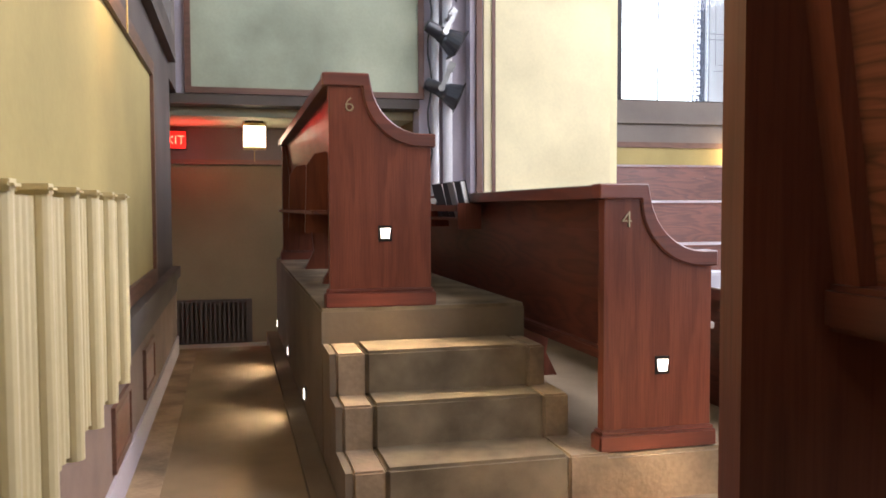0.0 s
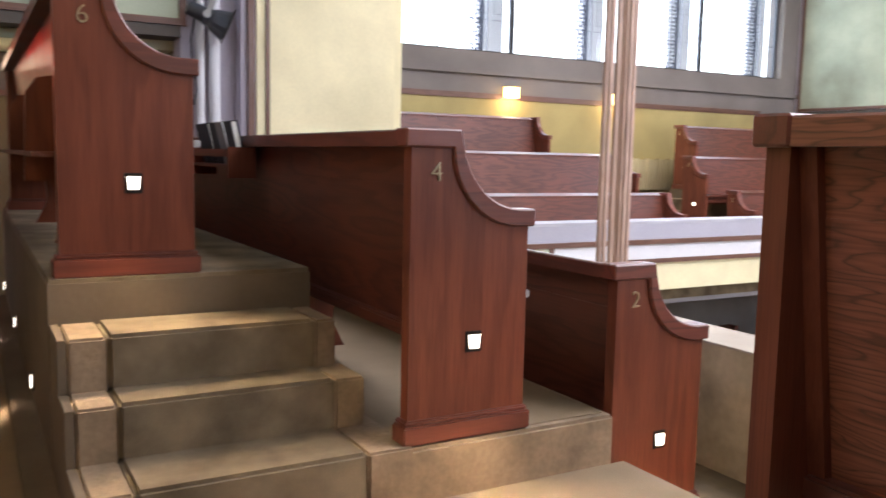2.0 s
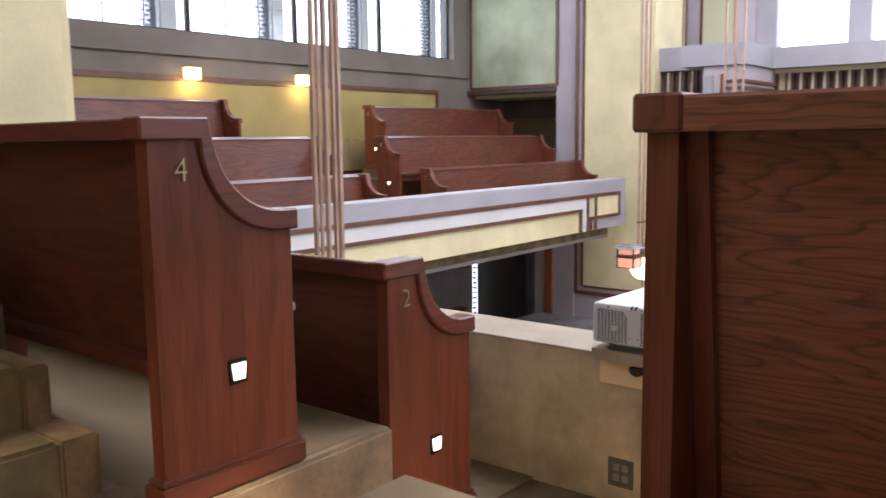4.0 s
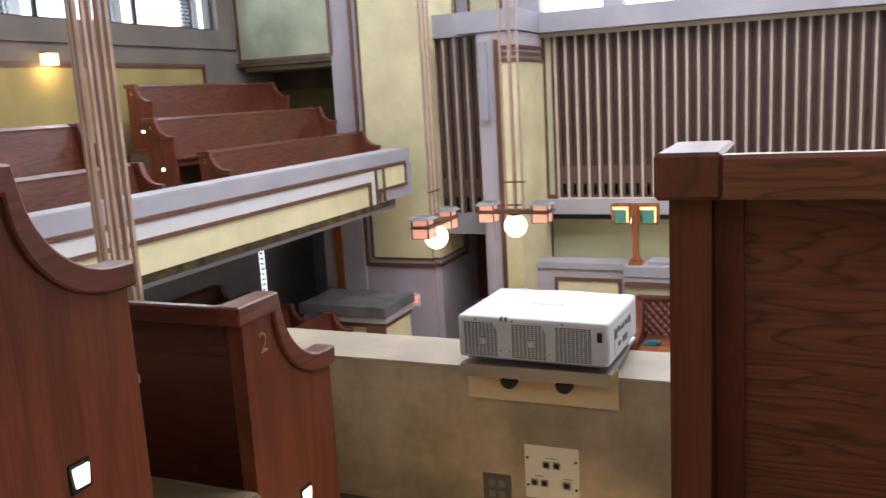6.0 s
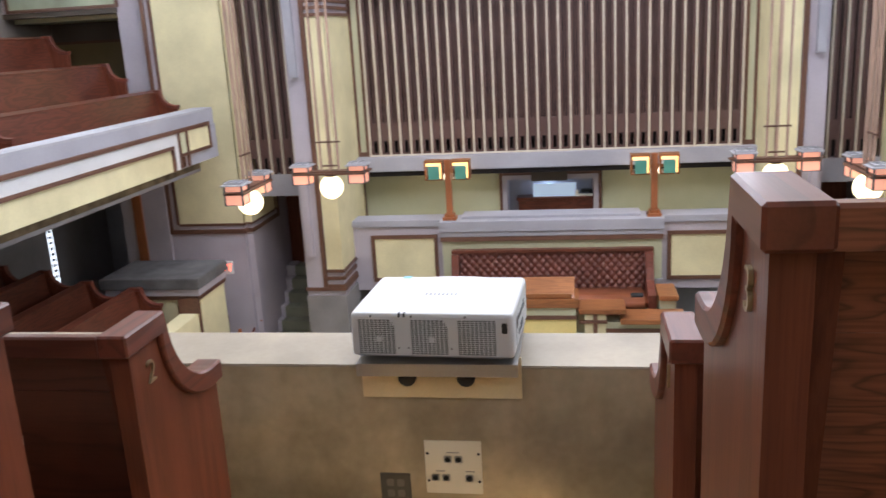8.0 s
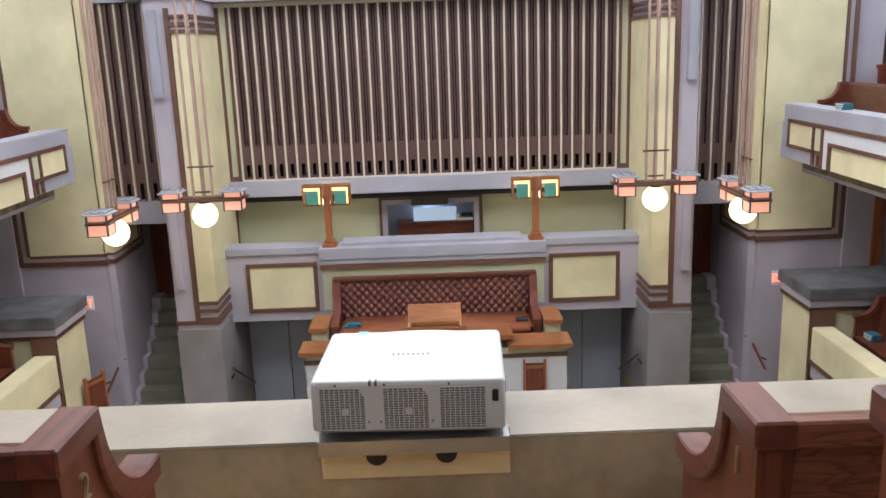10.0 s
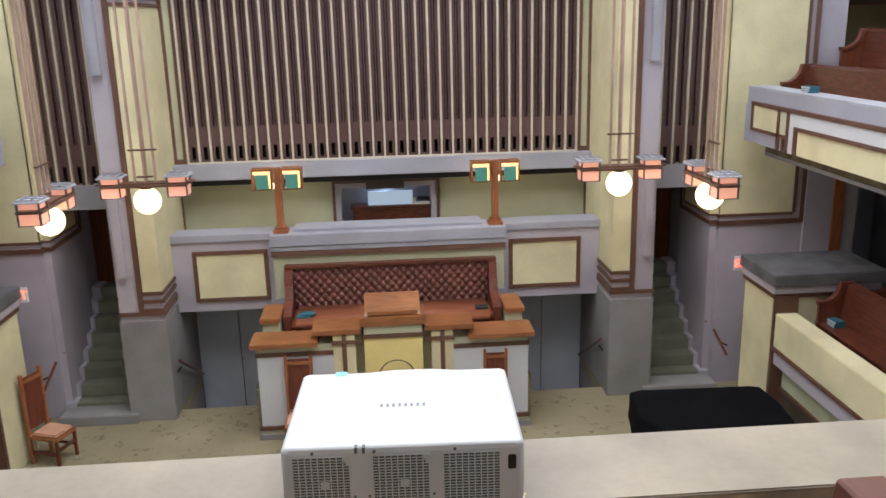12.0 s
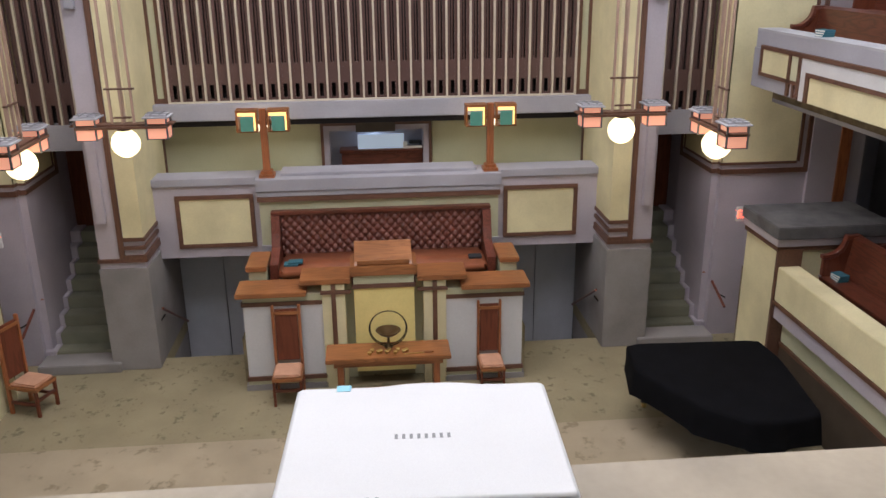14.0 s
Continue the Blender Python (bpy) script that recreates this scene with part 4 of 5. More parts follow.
solo("music_screen", boxes((13.5, 13.53, -0.42, 0.31, -1.52, -1.28), bev=0.005), glow("lit_screen", (0.55, 0.68, 0.85), 0.5), "pale lit music screen on the console", "screen")
solo("sheet_music", boxes((13.44, 13.48, -0.70, -0.42, -1.508, -1.47), (13.47, 13.475, -0.47, -0.40, -1.508, -1.40), bev=0.002), PAPER, "loose white sheets on the console", "paper")

# Black object of unknown use, standing among the papers.
solo("desk_lamp", boxes((13.49, 13.58, -0.70, -0.50, -1.45, -1.40), (13.52, 13.56, -0.70, -0.66, -1.508, -1.45), bev=0.01), BLACK, "small black object among papers on the console", "lamp")

# long seat with buttoned leather
seat = thing("settle", "long oak settle with buttoned brown leather back", "settle", pose(0.11, -0.015, -0.035))
part("frame", boxes((11.935, 12.0, -1.54, 1.54, -2.98, -2.08), (11.88, 12.02, -1.58, 1.58, -2.08, -2.03), bev=0.008), OAK_H, seat)
bm = bmesh.new()
NU, NV = 276, 50
grid = []
for j in range(NV + 1):
    row = []
    for i in range(NU + 1):
        u, v = i / NU, j / NV
        a, b = u * 23 + v * 4.2, u * 23 - v * 4.2
        puff = abs(math.sin(math.pi * a) * math.sin(math.pi * b))
        row.append(bm.verts.new((11.905 - 0.032 * puff ** 0.5 + 0.03 * v, -1.44 + 2.88 * u, -2.66 + 0.58 * v)))
    grid.append(row)
for j in range(NV):
    for i in range(NU):
        bm.faces.new((grid[j][i], grid[j][i + 1], grid[j + 1][i + 1], grid[j + 1][i]))
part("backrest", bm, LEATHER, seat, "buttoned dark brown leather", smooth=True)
part("cushion", boxes((11.22, 11.92, -1.45, 1.45, -2.84, -2.655), bev=0.05), LEATHER_LIT, seat, "smooth russet leather cushion with its light put into the colour", smooth=True)
for e in (-1, 1):
    arm = prism(bmesh.new(), [(11.25, -2.95), (12.0, -2.95), (12.0, -2.08), (11.80, -2.08), (11.74, -2.30), (11.66, -2.48), (11.45, -2.56), (11.25, -2.60)], *sorted((e * 1.45, e * 1.57)))
    part("arm", arm, OAK_X, seat)
    part("arm_shelf", boxes((11.0, 11.66, e * 1.58, e * 1.86, -2.60, -2.53), bev=0.01), OAK_LIGHT, seat)
    part("arm_box", boxes((11.05, 11.62, e * 1.60, e * 1.83, -3.0, -2.60), bev=0.006), SAGE, seat)
part("kickboard", boxes((11.26, 11.32, -1.45, 1.45, -3.3, -2.84)), OAK_H, seat)
for y, k in ((1.30, 0), (1.24, 1)):
    solo("hymn_book", boxes((11.43 + 0.02 * k, 11.59, y - 0.13, y + 0.07, -2.69 + 0.028 * k, -2.665 + 0.028 * k), bev=0.003), BOOK[1], "teal hymn book lying on the leather seat", "book", group="hymn books")
solo("hymn_book", boxes((11.46, 11.61, -1.40, -1.22, -2.69, -2.66), bev=0.003), BOOK[0], "dark hymn book lying on the leather seat", "book", group="hymn books")

# pulpit
PX = 10.74
structure("pulpit_platform", boxes((PX + 0.25, 12.12, -1.95, 1.95, FLOOR, -3.55)), CARPET_HALL, "carpeted platform behind the pulpit front", "platform")
pulpit = thing("pulpit", "broad oak and plaster pulpit with stepped oak shelves", "pulpit")
for e in (-1, 1):
    part("front_wall", boxes((PX, PX + 0.3, e * 0.80, e * 1.86, -4.0, -2.98)), WHITE, pulpit, "pale lilac-grey plaster")
    part("base", boxes((PX - 0.03, PX + 0.3, e * 0.80, e * 1.90, FLOOR, -4.12)), TAUPE, pulpit)
    part("base_trim", boxes((PX - 0.03, PX + 0.3, e * 0.80, e * 1.88, -4.06, -4.0), bev=0.004), TRIM_Y, pulpit)
    part("base_band", boxes((PX - 0.01, PX + 0.3, e * 0.80, e * 1.87, -4.12, -4.06)), SAGE, pulpit)
    part("upper_trim", boxes((PX - 0.015, PX + 0.3, e * 0.80, e * 1.88, -2.98, -2.92), bev=0.004), TRIM_Y, pulpit)
    part("frieze", boxes((PX, PX + 0.3, e * 0.80, e * 1.86, -2.92, -2.83)), SAGE, pulpit, "sage plaster band")
    part("shelf", boxes((PX - 0.1, PX + 0.42, e * 1.02, e * 1.94, -2.83, -2.765), bev=0.008), OAK_LIGHT, pulpit, "honey oak shelf")
    part("upper_shelf", boxes((PX - 0.06, PX + 0.44, e * 0.44, e * 1.10, -2.69, -2.62), bev=0.008), OAK_LIGHT, pulpit, "honey oak shelf")
    part("pier", boxes((PX - 0.03, PX + 0.25, e * 0.52, e * 0.82, FLOOR, -2.70)), PALE, pulpit, "pale yellow plaster")
    part("pier_strip", boxes((PX - 0.05, PX - 0.03, e * 0.64, e * 0.70, FLOOR + 0.3, -2.70)), TRIM_Z, pulpit)
    part("pier_band", boxes((PX - 0.055, PX - 0.03, e * 0.44, e * 0.84, -2.83, -2.78)), TRIM_Y, pulpit)
    part("return", boxes((PX + 0.24, PX + 0.3, e * 0.40, e * 0.54, FLOOR, -2.75)), SAGE, pulpit)
part("front_panel", boxes((PX + 0.0, PX + 0.2, -0.40, 0.40, FLOOR + 0.2, -2.78)), BRIGHT_YELLOW, pulpit, "bright yellow plaster panel")
part("front_band", boxes((PX - 0.02, PX + 0.2, -0.42, 0.42, -2.78, -2.72), bev=0.004), TRIM_Y, pulpit)
part("front_frieze", boxes((PX, PX + 0.2, -0.40, 0.40, -2.72, -2.60)), SAGE, pulpit, "sage plaster band")
lect = part("lectern_box", boxes((PX - 0.04, PX + 0.5, -0.44, 0.44, -2.60, -2.47), bev=0.008), OAK_LIGHT, pulpit, "honey oak lectern")
part("lectern_slope", prism(bmesh.new(), [(PX + 0.02, -2.47), (PX + 0.48, -2.47), (PX + 0.48, -2.28), (PX + 0.40, -2.26), (PX + 0.06, -2.43)], -0.38, 0.38), OAK_LIGHT, lect)
part("lectern_edge", boxes((PX + 0.0, PX + 0.04, -0.34, 0.34, -2.45, -2.40)), OAK_LIGHT, lect)
part("lectern_latch", boxes((PX + 0.42, PX + 0.5, -0.006, 0.006, -2.3, -2.25)), IRON, lect)

table = thing("altar_table", "honey oak altar table before the pulpit", "table")
part("tabletop", boxes((10.02, 10.5, -0.82, 0.78, -3.52, -3.46), bev=0.008), OAK_LIGHT, table)
part("apron", boxes((10.08, 10.44, -0.72, 0.68, -3.60, -3.52)), OAK_LIGHT, table)
for y in (-0.68, 0.56):
    part("leg", boxes((10.10, 10.42, y, y + 0.08, FLOOR, -3.60), bev=0.006), OAK_LIGHT_V, table)
part("stretcher", boxes((10.24, 10.28, -0.62, 0.58, -4.1, -4.0)), OAK_LIGHT, table)
chalice = thing("chalice", "dark bronze chalice inside two rings, on the table", "chalice", pose(10.36, -0.03, -3.46))
for r, x in ((0.245, -0.02), (0.235, 0.03)):
    bm = bmesh.new()
    ring = [Vector((x, r * math.cos(a), 0.02 + r + r * math.sin(a))) for a in (i * 2 * math.pi / 40 for i in range(40))]
    for a, b in zip(ring, ring[1:] + ring[:1]):
        rod(bm, a, b, 0.0065, 6)
    part("ring", bm, IRON, chalice)
part("bowl", lathe([(0.015, 0.14), (0.03, 0.145), (0.08, 0.165), (0.125, 0.195), (0.165, 0.235), (0.155, 0.236), (0.08, 0.18), (0.02, 0.165)]), BRONZE, chalice, smooth=True)
part("stem", lathe([(0.06, 0.0), (0.055, 0.015), (0.018, 0.03), (0.014, 0.14)]), BRONZE, chalice, smooth=True)
for k in range(10):
    y = 0.22 - k * 0.055 + (0.02 if k % 2 else 0)
    solo("votive_cup", lathe([(0.018, 0), (0.028, 0.03), (0.026, 0.045), (0.02, 0.04)], 10), BRASS, "small brass votive cup on the table", "candle cup",
         pose(10.13 + 0.05 * (k % 2) + (0.03 if k % 3 else 0), y, -3.46), "votive cups", True)
taper = thing("candle_lighter", "brass candle lighter with an oak handle on the table", "candle lighter")
part("shaft", rod(bmesh.new(), (10.1, -0.22, -3.452), (10.12, -0.48, -3.452), 0.006, 8), BRASS, taper)
part("handle", rod(bmesh.new(), (10.12, -0.48, -3.447), (10.125, -0.60, -3.447), 0.014, 10), OAK_LIGHT, taper)


def high_chair(m, label):
    """A tall-backed oak chair with a cloth seat, facing -x."""
    c = thing("high_back_chair", label, "chair", m, "high-backed chairs")
    part("backrest", boxes((0.20, 0.235, -0.17, 0.17, 0.50, 1.28), bev=0.005), OAK_V, c)
    for y in (-0.2, 0.2):
        part("back_post", boxes((0.19, 0.24, y - 0.022, y + 0.022, 0, 1.34), bev=0.004), OAK_LIGHT_V, c)
        part("leg", boxes((-0.22, -0.18, y - 0.02, y + 0.02, 0, 0.42), bev=0.004), OAK_V, c)
        part("side_rail", boxes((-0.2, 0.2, y - 0.015, y + 0.015, 0.16, 0.20)), OAK_X, c)
    part("top_rail", boxes((0.185, 0.245, -0.21, 0.21, 1.20, 1.25), bev=0.004), OAK_LIGHT, c)
    part("seat_frame", boxes((-0.23, 0.23, -0.225, 0.225, 0.38, 0.43), bev=0.006), OAK_LIGHT, c)
    part("seat_pad", boxes((-0.21, 0.18, -0.2, 0.2, 0.43, 0.475), bev=0.02), CUSHION, c, "salmon cloth pad")
    part("front_rail", boxes((-0.215, -0.185, -0.2, 0.2, 0.22, 0.26)), OAK_H, c)
    return c


first_chair = high_chair(pose(10.45, 1.30, FLOOR) @ Matrix.Diagonal((1, 0.86, 0.94, 1)), "high-backed oak chair with a salmon seat beside the table")
copy_thing(first_chair, pose(10.5, -1.40, FLOOR) @ Matrix.Diagonal((1, 0.86, 0.94, 1)))
copy_thing(first_chair, pose(10.52, 4.60, FLOOR, 0, 0, 70))["label"] = "high-backed oak chair with a salmon seat by the gallery"

# lamp posts on the seat wall
post_lamps = []
for y in (1.60, -1.62):
    p = thing("lamp_post", "oak post with two square teal glass lanterns", "lamp", pose(12.30, y, -1.615), "post lamps")
    part("foot", boxes((-0.11, 0.11, -0.11, 0.11, 0, 0.05), (-0.08, 0.08, -0.08, 0.08, 0.05, 0.10), bev=0.005), OAK_LIGHT_V, p)
    part("post", boxes((-0.045, 0.045, -0.05, 0.05, 0.10, 0.98), bev=0.006), OAK_LIGHT_V, p)
    part("crossbar", boxes((-0.03, 0.03, -0.2, 0.2, 0.76, 0.81)), OAK_LIGHT, p)
    for e in (-1, 1):
        c = e * 0.215
        lan = part("lantern", boxes((-0.1, 0.1, c - 0.15, c + 0.15, 0.94, 0.975), (-0.1, 0.1, c - 0.15, c - 0.12, 0.66, 0.94), (-0.1, 0.1, c + 0.12, c + 0.15, 0.66, 0.94),
                                    (-0.1, 0.1, c - 0.12, c + 0.12, 0.66, 0.685)), OAK_LIGHT, p, "honey oak lantern frame")
        part("glass", boxes((-0.115, -0.10, c - 0.095, c + 0.085, 0.68, 0.885)), TEAL, lan, "teal glass square")
        part("lit_edge", boxes((-0.105, -0.09, c - 0.12, c + 0.12, 0.895, 0.935), (-0.105, -0.09, c - 0.12, c - 0.098, 0.69, 0.89)), AMBER, lan, "glowing amber glass edge")


for y in (1.60, -1.62):
    lamp_point("post_lamp_light", (12.57, y, -0.94), 5, (1.0, 0.84, 0.56), 0.1)


# ---- chandeliers ----
def chandelier(m, label):
    """A globe under an oak bar with a box lantern at each end, hung on long oak strips. The bar runs along y."""
    c = thing("chandelier", label, "chandelier", m, "chandeliers")
    part("bar", boxes((-0.14, 0.14, -0.52, 0.52, 0.185, 0.215), (-0.09, 0.09, -0.58, 0.58, 0.215, 0.235), bev=0.004), TRIM_Y, c)
    part("globe", ball(bmesh.new(), (0, 0, 0), 0.165, 28), GLOBE, c, "glowing white glass globe", True)
    part("collar", lathe([(0.07, 0.15), (0.08, 0.165), (0.08, 0.19), (0.03, 0.2)]), IRON, c, smooth=True)

    def came(*bounds):
        part("came", boxes(bounds), LEAD, lan)

    for e in (-1, 1):
        y = e * 0.40
        lan = part("lantern", boxes((-0.115, 0.115, y - 0.115, y + 0.115, 0.06, 0.185)), PINK_GLASS, c, "glowing pink glass box")
        part("upper_box", boxes((-0.10, 0.10, y - 0.10, y + 0.10, 0.235, 0.30)), PINK_GLASS, lan)
        part("lid", boxes((-0.15, 0.15, y - 0.15, y + 0.15, 0.30, 0.318), (-0.12, 0.12, y - 0.12, y + 0.12, 0.318, 0.345), bev=0.003), CAP_GREY, lan, "pale glass lid with dark cames")
        for a in (-1, 1):
            for b in (-1, 1):
                came(a * 0.104, a * 0.124, y + b * 0.104, y + b * 0.124, 0.055, 0.30)
            came(a * 0.118, a * 0.120, y - 0.12, y + 0.12, 0.055, 0.066)
            came(-0.12, 0.12, y + a * 0.118, y + a * 0.120, 0.055, 0.066)
            came(a * 0.05 - 0.009, a * 0.05 + 0.009, y - 0.13, y + 0.13, 0.3455, 0.350)
            came(-0.13, 0.13, y + a * 0.05 - 0.009, y + a * 0.05 + 0.009, 0.3455, 0.350)
    for y, w in ((-0.125, 0.014), (0.0, 0.015), (0.125, 0.014)):
        part("stem", boxes((-0.013, 0.013, y - w, y + w, 0.235, 6.9)), STEM, c)
    part("stem", boxes((0.06, 0.078, -0.015, 0.015, 0.235, 6.9)), STEM, c)
    part("tie", boxes((-0.02, 0.02, -0.17, 0.17, 0.62, 0.64), bev=0.003), TRIM_Y, c)
    part("tie", boxes((-0.02, 0.02, -0.10, 0.10, 0.29, 0.31), bev=0.003), TRIM_Y, c)
    return c


hang = chandelier(pose(10.364, 2.956, -0.683), "lit globe chandelier with two pink glass lanterns on oak strips")
for x, y, a in ((10.364, -2.965, 0), (9.40, 3.78, 90), (9.40, -3.78, 90), (2.91, 3.05, 0), (3.66, 3.85, 90)):
    copy_thing(hang, pose(x, y, -0.683, 0, 0, a))
for x, y in ((10.364, 2.956), (10.364, -2.965), (9.40, 3.78), (9.40, -3.78)):
    lamp_point("globe_lamp", (x, y, -0.93), 6.5, (1.0, 0.80, 0.50), 0.12)


# ---- lower galleries under the north and south balconies ----
for side, m in (("north", NORTH), ("south", SOUTH)):
    e = 1 if side == "north" else -1
    s = "_" + side
    Y = 4.95
    ROWS = ((1.10, -2.90), (0.36, -2.80), (-0.26, -2.63), (-0.95, -2.55))      # the pews' backs and floors, from the front
    treads = [Y + 0.2] + [CX - x + 0.08 for x, z in ROWS[:3]] + [9.0]
    structure("gallery_floor" + s, boxes(*[(3.0, 11.3 if k == 0 else 9.9, e * treads[k], e * treads[k + 1], FLOOR, z) for k, (x, z) in enumerate(ROWS)]), CARPET_DARK, "dark carpet of the lower gallery", "floor")
    structure("gallery_wall" + s, boxes((1, 13.9, e * 8.6, e * 8.9, FLOOR, -0.5)), TAUPE, "shaded taupe back wall of the lower gallery", "wall")
    structure("gallery_rail" + s, boxes((3.0, 9.89, e * Y, e * (Y + 0.28), -2.84, -2.385), bev=0.01), PALE, "pale yellow front of the lower gallery", "parapet")
    structure("gallery_band" + s, boxes((3.0, 9.89, e * (Y + 0.02), e * (Y + 0.2), -3.08, -2.89)), LILAC, "lilac-grey band under the gallery front", "fascia")
    structure("gallery_underwall" + s, boxes((3.0, 9.89, e * (Y + 0.16), e * (Y + 0.2), -3.42, -3.08)), SAGE, "sage plaster band under the gallery", "wall")
    structure("gallery_panelling" + s, boxes((3.0, 9.89, e * (Y + 0.15), e * (Y + 0.2), FLOOR, -3.47)), GRILLE, "dark brown panelling under the gallery", "wall panel")
    structure("trim_underwall" + s, boxes((3.0, 9.89, e * (Y + 0.13), e * (Y + 0.2), -3.47, -3.42)), TRIM_X, "brown oak strip under the gallery", "trim")
    structure("trim_gallery" + s, boxes((3.0, 9.89, e * (Y - 0.012), e * (Y + 0.1), -2.89, -2.84), (9.89, 9.95, e * (Y - 0.015), e * (Y + 0.3), FLOOR, -2.16)), TRIM_X, "brown oak strips of the gallery front", "trim")
    structure("gallery_block" + s, boxes((9.95, 10.84, e * (Y + 0.0), e * (Y + 1.3), FLOOR, -2.19)), PALE, "pale yellow plaster block at the gallery's end", "pier")
    structure("gallery_block_cap" + s, boxes((9.88, 10.88, e * (Y - 0.05), e * (Y + 1.4), -2.125, -2.02), bev=0.01), LILAC, "lilac-grey capping of the block", "ledge")
    structure("gallery_block_top" + s, boxes((9.84, 10.90, e * (Y - 0.07), e * (Y + 1.45), -2.02, -1.86), bev=0.012), GRILLE_STONE, "dusty grey slab on the block", "ledge")
    structure("trim_block" + s, boxes((9.91, 10.86, e * (Y - 0.03), e * (Y + 1.35), -2.19, -2.125)), TRIM_X, "brown oak strip round the block", "trim")
    structure("gallery_side" + s, boxes((11.75, 11.8, e * 6.2, e * 7.0, FLOOR, -0.5)), LILAC, "lilac-grey wall beside the gallery stair", "wall")
    structure("gallery_post" + s, boxes((11.72, 11.78, e * 6.62, e * 6.78, -2.6, -0.55)), OAK_LIGHT_V, "honey oak door post behind the gallery", "trim")
    slit = tagged(new("window_slit" + s), "narrow leaded window in the gallery wall", "window", kind="structure")
    part("pane", boxes((12.0, 12.12, e * 8.58, e * 8.6, -2.9, -1.2)), SKY_GALLERY, slit)
    part("lead_cames", boxes(*[(11.99, 12.07, e * 8.565, e * 8.575, -2.86 + k * 0.1, -2.81 + k * 0.1) for k in range(17)]), LEAD, slit)
    for x, z in ROWS:
        ob = west_pews["3" if side == "north" else "4"]
        c = copy_thing(ob, m @ pose(x, -1.3 if side == "north" else -2.8, z))
        plain_boards(c)
        c["label"], c["group"] = "dark oak pew in the shaded lower gallery", "pews of the gallery"
    box_sign = thing("exit_sign", "red glowing exit sign on the gallery block", "exit sign", pose(10.93, e * (Y + 0.02), -2.0))
    part("housing", boxes((-0.02, 0.02, -0.16, 0.16, -0.1, 0.1), bev=0.004), WHITE, box_sign)
    lettering("letters", "EXIT", 0.16, 0.004, EXIT_RED, box_sign, pose(0.022, 0, 0, 90, 0, 90))
    lettering("letters", "EXIT", 0.16, 0.004, EXIT_RED, box_sign, pose(-0.022, 0, 0, 90, 0, -90))
    # handrails
    rail = thing("handrail", "slim oak handrail on iron brackets beside the stair", "handrail")
    part("rail", rod(bmesh.new(), (11.90, e * 4.85, -3.22), (13.0, e * 4.85, -2.69), 0.024), OAK_LIGHT, rail)
    for x, z in ((12.1, -3.12), (12.85, -2.76)):
        part("bracket", rod(bmesh.new(), (x, e * 4.95, z - 0.06), (x, e * 4.86, z), 0.01, 6), IRON, rail)
    rail = thing("handrail", "short dark oak handrail on the pier base", "handrail")
    part("rail", rod(bmesh.new(), (11.74, e * 3.15, -3.36), (13.1, e * 3.15, -4.16), 0.02), OAK_X, rail)
    part("bracket", rod(bmesh.new(), (11.85, e * 3.23, -3.6), (11.85, e * 3.16, -3.5), 0.01, 6), IRON, rail)
    rail = thing("handrail", "short dark oak handrail beside the gallery block", "handrail")
    part("rail", rod(bmesh.new(), (11.55, e * 4.84, -3.22), (11.05, e * 4.84, -3.42), 0.02), OAK_X, rail)
    part("bracket", rod(bmesh.new(), (11.3, e * 4.95, -3.38), (11.3, e * 4.84, -3.32), 0.012, 6), IRON, rail)

# covered grand piano
piano = thing("grand_piano", "grand piano under a black cloth cover", "piano")
outline = [(9.74, -3.04), (9.68, -4.68), (9.2, -4.72), (7.88, -4.56), (7.80, -4.15), (7.84, -3.74), (8.25, -3.36), (9.05, -2.96)]
for _ in range(1):      # round the corners
    outline = [tuple(p[i] * (1 - u) + q[i] * u for i in (0, 1)) for p, q in zip(outline, outline[1:] + outline[:1]) for u in (0.07, 0.93)]
bm = bmesh.new()
loops = []
for grow, z in ((0.0, -3.29), (0.03, -3.305), (0.045, -3.34), (0.055, -3.48), (0.075, -3.64)):
    ring = []
    cx = sum(p[0] for p in outline) / len(outline)
    cy = sum(p[1] for p in outline) / len(outline)
    for i in range(len(outline) * 3):
        a, b = outline[i // 3], outline[(i // 3 + 1) % len(outline)]
        t = (i % 3) / 3
        x, y = a[0] + (b[0] - a[0]) * t, a[1] + (b[1] - a[1]) * t
        d = Vector((x - cx, y - cy)).normalized()
        fold = grow * (1 + 0.25 * math.sin(i * 0.8)) if z < -3.4 else grow
        ring.append(bm.verts.new((x + d.x * fold, y + d.y * fold, z + (0.012 * math.sin(i * 0.7) if z < -3.6 else 0))))
    loops.append(ring)
bm.faces.new(loops[0])
for a, b in zip(loops, loops[1:]):
    for i in range(len(a)):
        bm.faces.new((a[i], b[i], b[(i + 1) % len(b)], a[(i + 1) % len(a)]))
bmesh.ops.recalc_face_normals(bm, faces=bm.faces)
part("cover", bm, CLOTH, piano, "black cloth cover", True)
for x, y in ((9.75, -3.3), (9.7, -4.55), (7.8, -4.0)):
    leg = part("leg", lathe([(0.05, FLOOR + 0.07), (0.035, FLOOR + 0.12), (0.06, FLOOR + 0.4), (0.08, -3.7)], 12), BLACK, piano)
    leg.matrix_basis = pose(x, y, 0)
    wheel = part("castor", lathe([(0.03, FLOOR), (0.035, FLOOR + 0.03), (0.03, FLOOR + 0.07)], 10), BRASS, piano)
    wheel.matrix_basis = pose(x, y, 0)


